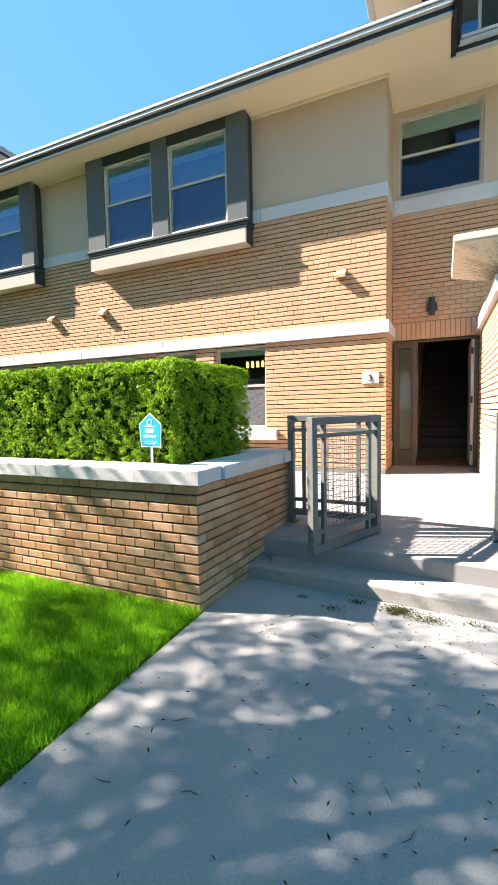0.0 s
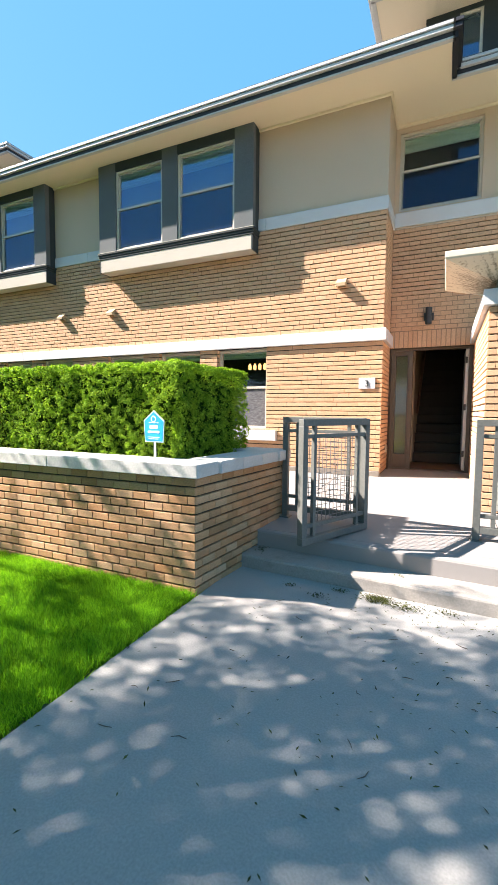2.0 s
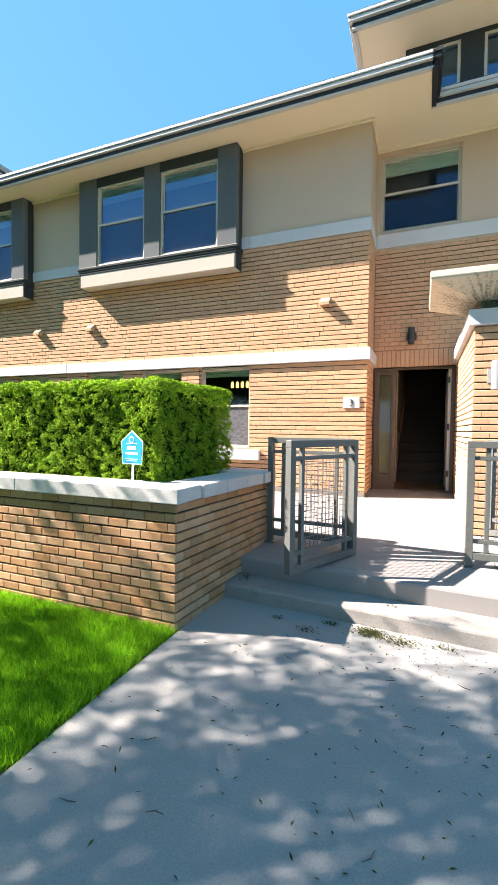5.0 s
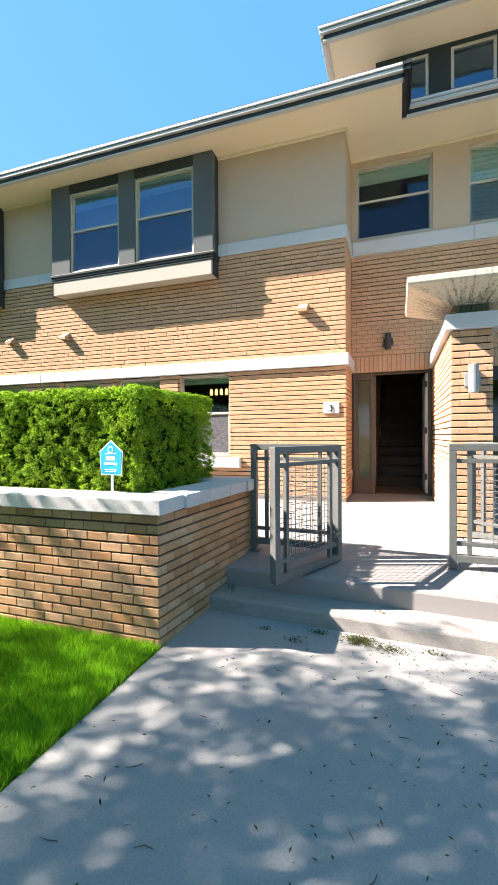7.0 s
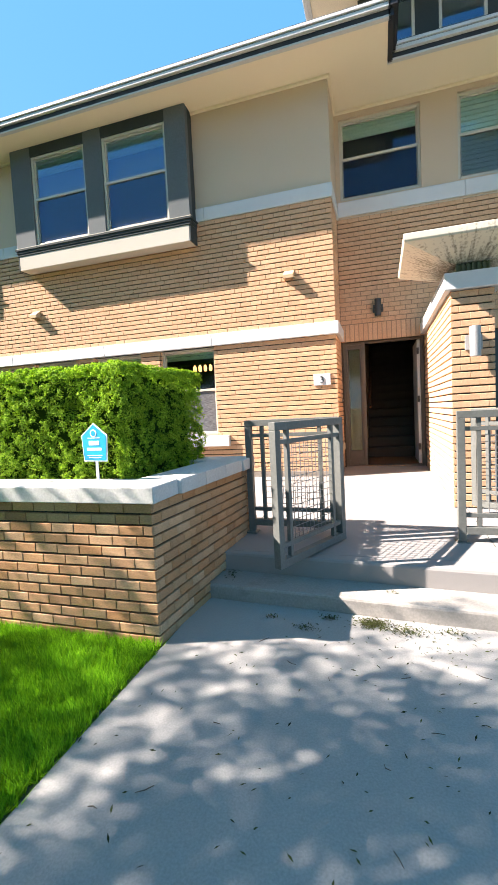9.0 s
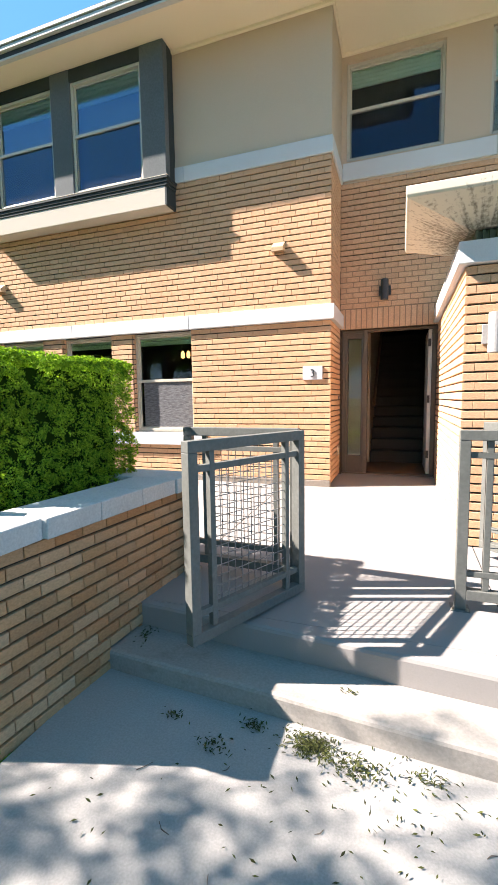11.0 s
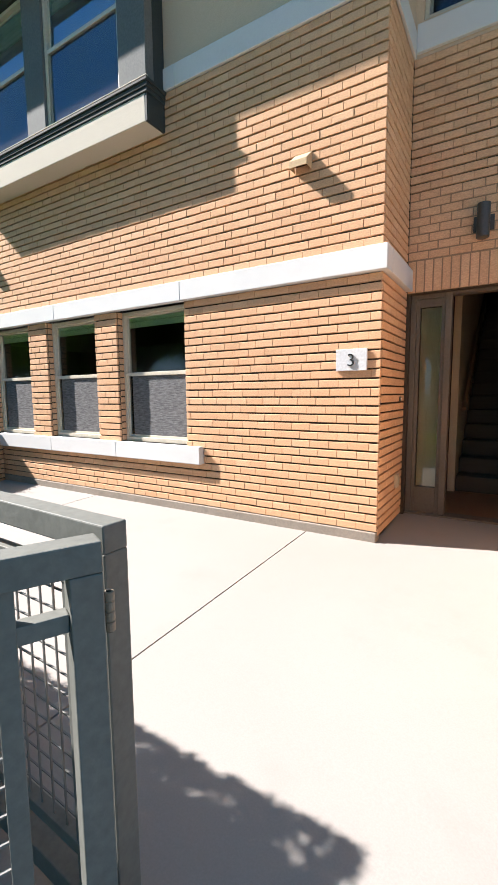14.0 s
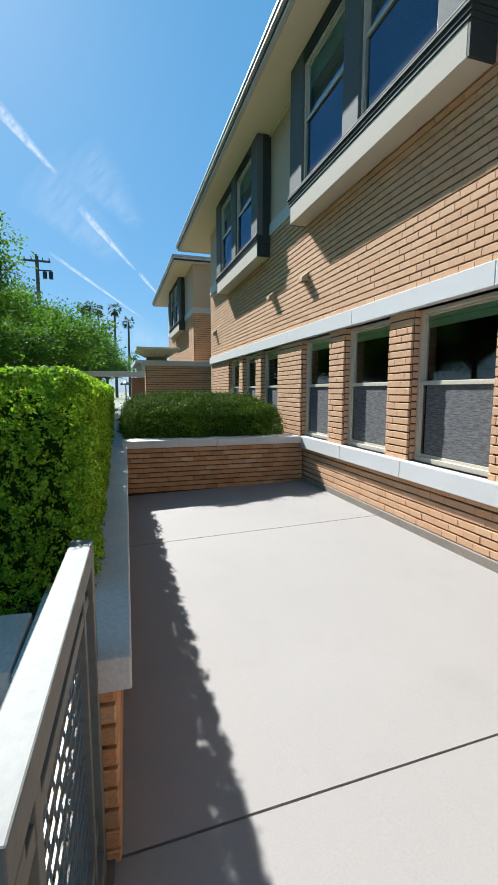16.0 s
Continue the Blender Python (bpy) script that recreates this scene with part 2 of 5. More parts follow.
PLATE = worn("number_plate_metal", (0.50, 0.51, 0.53), (0.56, 0.57, 0.58), (0.4, 0.4, 0.4), rough=0.4, stain_amount=0.2)
MOSS = worn("weathered_pedestal", (0.10, 0.12, 0.075), (0.16, 0.17, 0.11), (0.05, 0.06, 0.03), fine=40, big=6)
TEAL = worn("dark_teal_door", (0.03, 0.045, 0.045), (0.04, 0.055, 0.055), (0.03, 0.03, 0.03), rough=0.4)
DISTANT = worn("distant_wall", (0.50, 0.46, 0.40), (0.56, 0.52, 0.46), (0.4, 0.36, 0.3))
JOINT = mat("joint_filler", (0.05, 0.045, 0.04), 0.9)


# ---- mesh helpers ----
def part(name, bm, material, parent=None, label="", bevel=0.0, smooth=False):
    me = bpy.data.meshes.new(name)
    bm.to_mesh(me)
    bm.free()
    me.materials.append(material)
    if smooth:
        me.polygons.foreach_set("use_smooth", [True] * len(me.polygons))
    ob = new(name, me)
    if parent:
        ob.parent = parent
        ob.matrix_parent_inverse = Matrix()
    if label:
        ob["label"] = label
    if bevel:
        mod = ob.modifiers.new("bevel", "BEVEL")
        mod.width, mod.segments, mod.limit_method = bevel, 2, "ANGLE"
    return ob


def add_box(bm, x0, x1, y0, y1, z0, z1, m=None):
    vs = [bm.verts.new((x, y, z)) for z in (z0, z1) for x, y in ((x0, y0), (x1, y0), (x1, y1), (x0, y1))]
    for f in ((3, 2, 1, 0), (4, 5, 6, 7), (0, 1, 5, 4), (1, 2, 6, 5), (2, 3, 7, 6), (3, 0, 4, 7)):
        bm.faces.new([vs[i] for i in f])
    if m is not None:
        for v in vs:
            v.co = m @ v.co
    return vs


def boxes(*bs):
    bm = bmesh.new()
    for b in bs:
        add_box(bm, *b)
    return bm


def empty(name, label, category, at=(0, 0, 0), group="", kind=""):
    e = new(name)
    e.location = at
    return tagged(e, label, category, group, kind)


def structure(name, bm, material, label="", bevel=0.0):
    return tagged(part(name, bm, material, None, "", bevel), label, "", "", "structure")


def tube(points, radii, sides=8):
    """A tapered tube along a line of points."""
    bm = bmesh.new()
    add_tube(bm, points, radii, sides)
    return bm


def add_tube(bm, points, radii, sides=8):
    rings = []
    for i, p in enumerate(points):
        p = Vector(p)
        d = (Vector(points[min(i + 1, len(points) - 1)]) - Vector(points[max(i - 1, 0)])).normalized()
        a = d.orthogonal().normalized()
        b = d.cross(a)
        if rings:
            a0 = (rings[-1][0].co - Vector(points[i - 1])).normalized()
            a = (a0 - d * a0.dot(d)).normalized()
            b = d.cross(a)
        rings.append([bm.verts.new(p + radii[i] * (a * math.cos(6.2832 * k / sides) + b * math.sin(6.2832 * k / sides))) for k in range(sides)])
    for r0, r1 in zip(rings, rings[1:]):
        for k in range(sides):
            bm.faces.new((r0[k], r0[(k + 1) % sides], r1[(k + 1) % sides], r1[k]))
    bm.faces.new(rings[0][::-1])
    bm.faces.new(rings[-1])


def leaf_mesh(name, centres, normals, length, width, rng, flop=0.9):
    """Many small diamond leaves, one island each."""
    n = len(centres)
    a = rng.normal(size=(n, 3))
    nrm = normals + flop * rng.normal(size=(n, 3)) * 0.6
    nrm /= np.linalg.norm(nrm, axis=1, keepdims=True) + 1e-9
    u = a - nrm * np.sum(a * nrm, axis=1, keepdims=True)
    u /= np.linalg.norm(u, axis=1, keepdims=True) + 1e-9
    v = np.cross(nrm, u)
    s = rng.uniform(0.7, 1.25, (n, 1))
    L, W = length * s * 0.5, width * s * 0.5
    co = np.stack([centres - u * L, centres + v * W + nrm * W * 0.3, centres + u * L, centres - v * W + nrm * W * 0.3], axis=1).reshape(-1, 3)
    me = bpy.data.meshes.new(name)
    me.vertices.add(4 * n)
    me.vertices.foreach_set("co", co.astype(np.float32).ravel())
    me.loops.add(4 * n)
    me.loops.foreach_set("vertex_index", np.arange(4 * n, dtype=np.int32))
    me.polygons.add(n)
    me.polygons.foreach_set("loop_start", np.arange(0, 4 * n, 4, dtype=np.int32))
    me.update(calc_edges=True)
    me.validate()
    return me


def pane(x0, x1, y0, y1, z0, z1, material, parent):
    """A glass pane that mirrors at its outer face."""
    bm = boxes((x0, x1, y0, y1, z0, z1))
    for f in bm.faces:
        f.material_index = 0 if f.normal.y < -0.5 or f.calc_center_median().y < y0 + 1e-4 else 1
    ob = part("pane", bm, material, parent)
    ob.data.materials.append(CLEAR)
    ob.visible_shadow = False
    return ob


# ---- plan ----
GROUND = -0.035
SKEW = -0.07                     # the steps run slightly askew to the facade
FRONT, RECESS = 6.80, 7.62       # facade planes
CORNER, END = -1.05, -12.6       # facade's two ends
WING0, WING1, WINGY = 0.19, 0.57, 5.06
SOFF = 5.85
EAVE = 6.17
BELT0, BELT1, BAND0, BAND1 = 2.36, 2.54, 4.25, 4.44


def floor_z(y):
    return 0.235 + 0.028 * (y - 4.1)


ground = structure("ground", boxes((-400, 400, -400, 400, -0.5, GROUND - 0.02)), TURF, "green lawn and earth reaching the horizon")

# ---- paving, steps, patio ----
pavement = structure("path", boxes((-1.735, 6.0, -14, 3.55, -0.25, GROUND)), PATH_MAT, "grey concrete path in dappled shade")
structure("path_joint", boxes((-1.735, 6.0, -0.52, -0.507, GROUND - 0.03, GROUND + 0.002)), JOINT, "dark joint across the concrete path")


def sloped_slab(x0, x1, y0, y1, thick=0.3):
    bm = bmesh.new()
    for v in add_box(bm, x0, x1, y0, y1, -thick, 0):
        v.co.z += floor_z(v.co.y)
    return bm


def round_step(name, y0, y1, z0, z1, label):
    bm = boxes((-1.735, 3.2, y0, y1, z0, z1))
    bmesh.ops.subdivide_edges(bm, edges=[e for e in bm.edges if abs(e.verts[0].co.x - e.verts[1].co.x) > 1], cuts=24)
    for v in bm.verts:
        v.co.y += SKEW * (v.co.x + 0.9) + 0.003 * math.sin(v.co.x * 5.3)
    return structure(name, bm, STEP, label, 0.018)


round_step("step_1", 3.245, 3.75, -0.15, 0.072, "worn grey concrete step with a rounded nosing")
edge = sloped_slab(-1.70, 3.2, 3.53, 3.95)
for v in edge.verts:
    if v.co.y < 3.6:
        v.co.y += SKEW * (v.co.x + 0.9)
structure("step_2", edge, PATIO, "concrete patio edge with a rounded nosing", 0.022).location.z = -0.0015
patio = tagged(empty("patio", "pale pinkish concrete patio slabs with dark joints", "patio"), kind="structure")
part("joint_bed", sloped_slab(-6.3, 3.2, 4.0, 7.75, 0.31), JOINT, patio).location.z = -0.012
for x0, x1, y0, y1 in ((-1.636, 0.30, 3.62, 7.9), (0.308, 3.2, 3.62, 7.9), (-4.30, -1.646, 4.0, 6.81), (-6.3, -4.31, 4.0, 6.81)):
    part("slab", sloped_slab(x0, x1, y0, y1), PATIO, patio)

# ---- brickwork ----
BRICKS = {}


def brick_mesh(length, height, depth, material):
    """One brick with chamfered front edges; its front looks along -y."""
    key = (round(length, 3), height, depth, material.name)
    if key not in BRICKS:
        me = bpy.data.meshes.new("brick")
        vs, fs = brick_data(length, height, depth)
        me.from_pydata(vs, [], fs)
        me.materials.append(material)
        BRICKS[key] = me
    return BRICKS[key]


def brick_data(l, h, d, c=0.003):
    vs = [(0, 0, 0), (l, 0, 0), (l, 0, h), (0, 0, h)]
    vs += [(0, -d + c, 0), (l, -d + c, 0), (l, -d + c, h), (0, -d + c, h)]
    vs += [(c, -d, c), (l - c, -d, c), (l - c, -d, h - c), (c, -d, h - c)]
    fs = []
    for a in (0, 4):
        for i in range(4):
            j = (i + 1) % 4
            fs.append((a + i, a + j, a + 4 + j, a + 4 + i))
    fs.append((8, 9, 10, 11))
    return vs, fs


BRICK_JOBS = []


def brickwork(wall, at, turn, length, z0, z1, material=None, gaps=(), near=None, course=0.0703, pitch=0.165, depth=0.022, bed=0.0135, head=0.002):
    """Rows of bricks proud of a wall's face. at: the foot of the face's left end; turn: degrees about z of the face whose
    front looks along -y; gaps: openings (u0, u1, z0, z1); near: (u0, u1, z0, z1), within which bricks are single pieces."""
    BRICK_JOBS.append((wall, at, turn, length, z0, z1, material or BRICK, gaps, near, course, pitch, depth, bed, head))


def lay(wall, at, turn, length, z0, z1, material, gaps, near, course, pitch, depth, bed, head):
    rng = random.Random(int(length * 100) + int(z0 * 1000))
    m = pose(*at, 0, 0, turn)
    verts, faces, count = [], [], 0
    rows = max(1, round((z1 - z0) / course))
    course = (z1 - z0) / rows
    for r in range(rows):
        z = z0 + r * course
        cuts = [0.0]
        u = -pitch * ((0.5 * (r % 2)) + rng.choice((0, 0, 0.03, -0.04)))
        while u < length:
            u += pitch * rng.uniform(0.985, 1.015)
            if u > 0.035 and u < length - 0.035:
                cuts.append(u)
        cuts.append(length)
        for a, b in zip(cuts, cuts[1:]):
            spans = [(a, b)]
            for g0, g1, h0, h1 in gaps:
                if h0 < z + course * 0.5 < h1:
                    nxt = []
                    for p, q in spans:
                        if q <= g0 or p >= g1:
                            nxt.append((p, q))
                        else:
                            if g0 - p > 0.012:
                                nxt.append((p, g0))
                            if q - g1 > 0.012:
                                nxt.append((g1, q))
                    spans = nxt
            for p, q in spans:
                l, h, d = q - p - head, course - bed, depth + rng.uniform(-0.002, 0.002)
                here = Matrix.Translation((p + head / 2, 0, z + bed / 2 + rng.uniform(-0.0012, 0.0012)))
                if near and count < 300 and near[0] <= p and q <= near[1] and near[2] <= z < near[3]:
                    ob = new("brick", brick_mesh(max(0.02, round(l, 3)), round(h, 4), depth, material))
                    ob.parent = wall
                    ob.matrix_basis = m @ here
                    count += 1
                else:
                    vs, fs = brick_data(l, h, d)
                    o = len(verts)
                    t = m @ here
                    verts += [t @ Vector(v) for v in vs]
                    faces += [tuple(i + o for i in f) for f in fs]
    if verts:
        me = bpy.data.meshes.new("brickwork")
        me.from_pydata([tuple(v) for v in verts], [], faces)
        me.materials.append(material)
        ob = new("brickwork", me)
        ob.parent = wall
        tagged(ob, kind="stuff")


# ---- facade walls ----
WIN_A = [(-3.87, -2.93), (-5.11, -4.22), (-6.35, -5.48)]
WIN_B = [(-8.20, -7.32), (-9.42, -8.52), (-10.62, -9.72)]
SILL_Z, T = 0.97, 0.28


def holed_wall(x0, x1, y0, y1, z0, z1, holes):
    """A wall along x with openings (u0, u1, h0, h1) through it."""
    bm = bmesh.new()
    u = x0
    for a, b, h0, h1 in sorted(holes):
        if a > u:
            add_box(bm, u, a, y0, y1, z0, z1)
        if h0 > z0:
            add_box(bm, a, b, y0, y1, z0, h0)
        if h1 < z1:
            add_box(bm, a, b, y0, y1, h1, z1)
        u = b
    if u < x1:
        add_box(bm, u, x1, y0, y1, z0, z1)
    return bm


D = 0.022
holes = [(a, b, SILL_Z, BELT0) for a, b in WIN_A + WIN_B]
wall_front = structure("wall_front", holed_wall(END, CORNER - D, FRONT + D, FRONT + T, -0.1, BAND0, holes), SHADED_MORTAR, "buff brick facade with raked joints")
curb0 = 0.388
structure("wall_curb", boxes((END, CORNER - 0.004, FRONT - 0.012, FRONT + 0.1, -0.1, curb0)), CURB, "low concrete curb under the brick wall", 0.008)
gaps = [(a - END, b - END, SILL_Z, BELT0) for a, b in WIN_A + WIN_B] + [(-6.2 - END, -2.73 - END, 0.80, SILL_Z)]
brickwork(wall_front, (END, FRONT + D, 0), 0, CORNER - END - 0.002, curb0, BELT0, gaps=gaps, near=(9.9, 12, 0.3, 3))
brickwork(wall_front, (END, FRONT + D, 0), 0, CORNER - END - 0.002, BELT1, BAND0)
# brick reveals beside the windows
for a, b in WIN_A + WIN_B:
    brickwork(wall_front, (a, FRONT + 0.026, 0), 90, 0.058, SILL_Z, BELT0, depth=0.012)
    brickwork(wall_front, (b, FRONT + 0.084, 0), -90, 0.058, SILL_Z, BELT0, depth=0.012)
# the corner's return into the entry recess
wall_return = structure("wall_return", boxes((CORNER - T, CORNER - D, FRONT + D + 0.002, RECESS + 0.2, -0.1, BAND0)), SHADED_MORTAR, "buff brick return wall beside the entry")
brickwork(wall_return, (CORNER - D, FRONT + 0.03, 0), 90, RECESS - FRONT - 0.03, floor_z(7.2) + 0.03, BELT0, near=(0, 1, 0, 3))
brickwork(wall_return, (CORNER - D, FRONT + 0.03, 0), 90, RECESS - FRONT - 0.03, BELT1, BAND0)
# entry wall
DOOR = (-1.03, 0.185, -0.1, 2.34)
UPWIN = [(-0.985, 0.20), (0.70, 1.75)]
wall_recess = structure("wall_recess", holed_wall(CORNER - 0.1, 2.6, RECESS + D, RECESS + 0.14, -0.1, BAND0, [DOOR, (0.62, 1.8, -0.1, 2.34)]), SHADED_MORTAR, "buff brick entry wall above the door")
ent = CORNER + 0.001
brickwork(wall_recess, (ent, RECESS + D, 0), 0, 3.6, 3.182, BAND0, near=(0, 1.6, 2.6, 3.6))
brickwork(wall_recess, (ent, RECESS + D, 0), 0, 3.6, 2.62, 3.182, near=(0, 1.6, 2.6, 3.6), bed=0.010, head=0.008)
part("flush_mortar", boxes((ent + 0.001, 2.55, RECESS + 0.005, RECESS + D - 0.001, 2.346, 3.178)), MORTAR_TAN, wall_recess, "tan mortar flush between the lower courses")
for i in range(52):
    x = ent + 0.004 + 0.0703 * i
    ob = new("brick", brick_mesh(0.06, 0.262, 0.022, BRICK))
    ob.parent = wall_recess
    ob.location = (x, RECESS + D, 2.348)
# stucco storey
structure("wall_stucco", boxes((END, CORNER, FRONT + 0.01, FRONT + T, BAND0, SOFF + 0.05), (CORNER - T, CORNER - 0.001, FRONT + T, RECESS + 0.2, BAND0, SOFF + 0.05)), STUCCO, "smooth beige stucco upper wall")
structure("wall_stucco_entry", holed_wall(CORNER, 2.6, RECESS + 0.01, RECESS + 0.16, BAND0, SOFF + 0.05, [(a, b, 4.53, 5.74) for a, b in UPWIN]), STUCCO, "smooth beige stucco wall over the entry")


def trim_run(name, x0, x1, y0, y1, z0, z1, material, label, lengths=1.83):
    """A band of cast pieces with fine joints between them."""
    run = tagged(empty(name, label, ""), kind="structure")
    n = max(1, round(max(x1 - x0, y1 - y0) / lengths))
    for i in range(n):
        if x1 - x0 > y1 - y0:
            a, b = x0 + (x1 - x0) * i / n, x0 + (x1 - x0) * (i + 1) / n
            bm = boxes((a, b - 0.003, y0, y1, z0, z1))
        else:
            a, b = y0 + (y1 - y0) * i / n, y0 + (y1 - y0) * (i + 1) / n
            bm = boxes((x0, x1, a, b - 0.003, z0, z1))
        part("trim_piece", bm, material, run, bevel=0.006)
    return run


trim_run("belt_course", END, CORNER + 0.045, FRONT - 0.045, FRONT + 0.1, BELT0, BELT1, CONC_TRIM, "pale cast-concrete belt course along the facade")
trim_run("belt_course_return", CORNER - 0.1, CORNER + 0.045, FRONT + 0.103, RECESS + 0.01, BELT0, BELT1, CONC_TRIM, "pale cast-concrete belt course into the entry")
trim_run("sill_band", END, CORNER + 0.02, FRONT - 0.02, FRONT + 0.1, BAND0, BAND1, CONC_TRIM, "pale grey band below the stucco")
trim_run("sill_band_return", CORNER - 0.1, CORNER + 0.02, FRONT + 0.103, RECESS + 0.01, BAND0, BAND1, CONC_TRIM, "pale grey band below the stucco of the entry")
trim_run("sill_band_entry", CORNER + 0.021, 2.6, RECESS - 0.02, RECESS + 0.1, BAND0 + 0.03, BAND1 + 0.06, CONC_TRIM, "pale grey band below the upper windows")
trim_run("window_sill_course", -6.20, -2.73, FRONT - 0.06, FRONT + 0.19, 0.80, SILL_Z, CONC_TRIM, "pale concrete window sill along the patio", 1.16)
trim_run("window_sill_course_far", -10.9, -7.1, FRONT - 0.06, FRONT + 0.19, 0.80, SILL_Z, CONC_TRIM, "pale concrete window sill behind the hedge", 1.2)
# house body behind the walls, closed; near-black colour stands in for dim rooms
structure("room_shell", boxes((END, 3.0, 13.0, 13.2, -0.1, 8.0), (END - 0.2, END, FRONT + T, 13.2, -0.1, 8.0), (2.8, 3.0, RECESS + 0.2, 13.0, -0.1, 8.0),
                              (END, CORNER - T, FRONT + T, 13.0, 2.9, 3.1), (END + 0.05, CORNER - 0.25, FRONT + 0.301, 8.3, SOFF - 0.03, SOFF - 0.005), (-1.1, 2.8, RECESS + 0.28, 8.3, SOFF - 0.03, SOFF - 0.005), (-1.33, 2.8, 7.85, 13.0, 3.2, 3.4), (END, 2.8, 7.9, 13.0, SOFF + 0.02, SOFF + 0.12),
                              (END, CORNER - T, FRONT + T + 0.05, 13.0, -0.1, 0.3), (-1.33, -1.2, 7.9, 13.0, -0.1, 3.2), (0.42, 0.56, 7.84, 13.0, -0.1, 3.2)), DARKROOM, "inner walls, floors and ceilings coloured near-black for dim rooms")

# ---- ground-floor windows ----
def sash_window(name, x0, x1, z0, z1, yf, blind, label, mid=None, screen=True, glass=None, frame_mat=None, outer=None, group="", mesh=False, slat=0.045):
    """A double-hung window whose frame's face lies at yf."""
    glass, frame_mat = glass or GLASS, frame_mat or VINYL
    w = empty(name, label, "window", ((x0 + x1) / 2, yf, z0), group)
    ox, oy, oz = w.location
    def P(n, bs, material, parent=w, bevel=0.003, lab=""):
        return part(n, boxes(*[(a - ox, b - ox, c - oy, d - oy, e - oz, f - oz) for a, b, c, d, e, f in bs]), material, parent, lab, bevel)
    mid = mid or z0 + (z1 - z0) * 0.52
    f = 0.035
    P("window_frame", [(x0, x0 + f, yf, yf + 0.07, z0, z1), (x1 - f, x1, yf, yf + 0.07, z0, z1), (x0 + f, x1 - f, yf, yf + 0.07, z1 - f, z1), (x0 + f, x1 - f, yf - 0.01, yf + 0.07, z0, z0 + f + 0.01)], outer or frame_mat)
    a, b = x0 + f, x1 - f
    g = 0.022
    lo = P("lower_sash", [(a, a + g, yf + 0.02, yf + 0.05, z0 + f, mid), (b - g, b, yf + 0.02, yf + 0.05, z0 + f, mid), (a + g, b - g, yf + 0.02, yf + 0.05, z0 + f, z0 + f + 0.035), (a, b, yf + 0.006, yf + 0.05, mid - 0.012, mid + 0.026)], frame_mat)
    up = P("upper_sash", [(a, a + g, yf + 0.04, yf + 0.065, mid + 0.027, z1 - f), (b - g, b, yf + 0.04, yf + 0.065, mid + 0.027, z1 - f), (a + g, b - g, yf + 0.04, yf + 0.065, z1 - f - g, z1 - f)], frame_mat)
    for nm, h0, h1, par, dy in (("pane", z0 + f + 0.036, mid - 0.013, lo, 0.03), ("pane", mid + 0.027, z1 - f - g, up, 0.05)):
        pane(a + g - ox, b - g - ox, yf + dy - oy, yf + dy + 0.004 - oy, h0 - oz, h1 - oz, glass, par)
    if screen:
        P("woven_shade", [(a + g + 0.05, b - g, yf + 0.022, yf + 0.025, z0 + f + 0.036, mid - 0.013)], SCREEN, w, 0, "dark grey woven shade")
    if mesh:
        net = P("insect_screen", [(a + 0.002, b - 0.002, yf + 0.012, yf + 0.0135, z0 + f + 0.012, mid - 0.013)], MESH, w, 0, "dark insect screen")
        net.visible_shadow = False
    if blind:
        bm = bmesh.new()
        n = max(2, int(blind / slat))
        for i in range(n):
            zz = z1 - f - blind * (i + 1) / n
            add_box(bm, a - ox, b - ox, yf + 0.058 - oy, yf + 0.075 - oy, zz + slat * 0.12 - oz, zz + blind / n - oz, None)
        part("blind", bm, BLIND, w, "pale green pleated blind")
    return w


for i, (a, b) in enumerate(WIN_A + WIN_B):
    sash_window("window_%d" % (i + 1), a, b, SILL_Z, BELT0 - 0.003, FRONT + 0.085, 0.13, "double-hung window with almond frame and grey woven shade", mid=1.69, group="ground-floor windows")
for i, (a, b) in enumerate(UPWIN):
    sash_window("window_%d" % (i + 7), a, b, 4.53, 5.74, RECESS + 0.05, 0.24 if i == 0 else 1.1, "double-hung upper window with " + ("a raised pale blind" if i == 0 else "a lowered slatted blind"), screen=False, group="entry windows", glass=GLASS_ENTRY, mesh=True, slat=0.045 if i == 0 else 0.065)

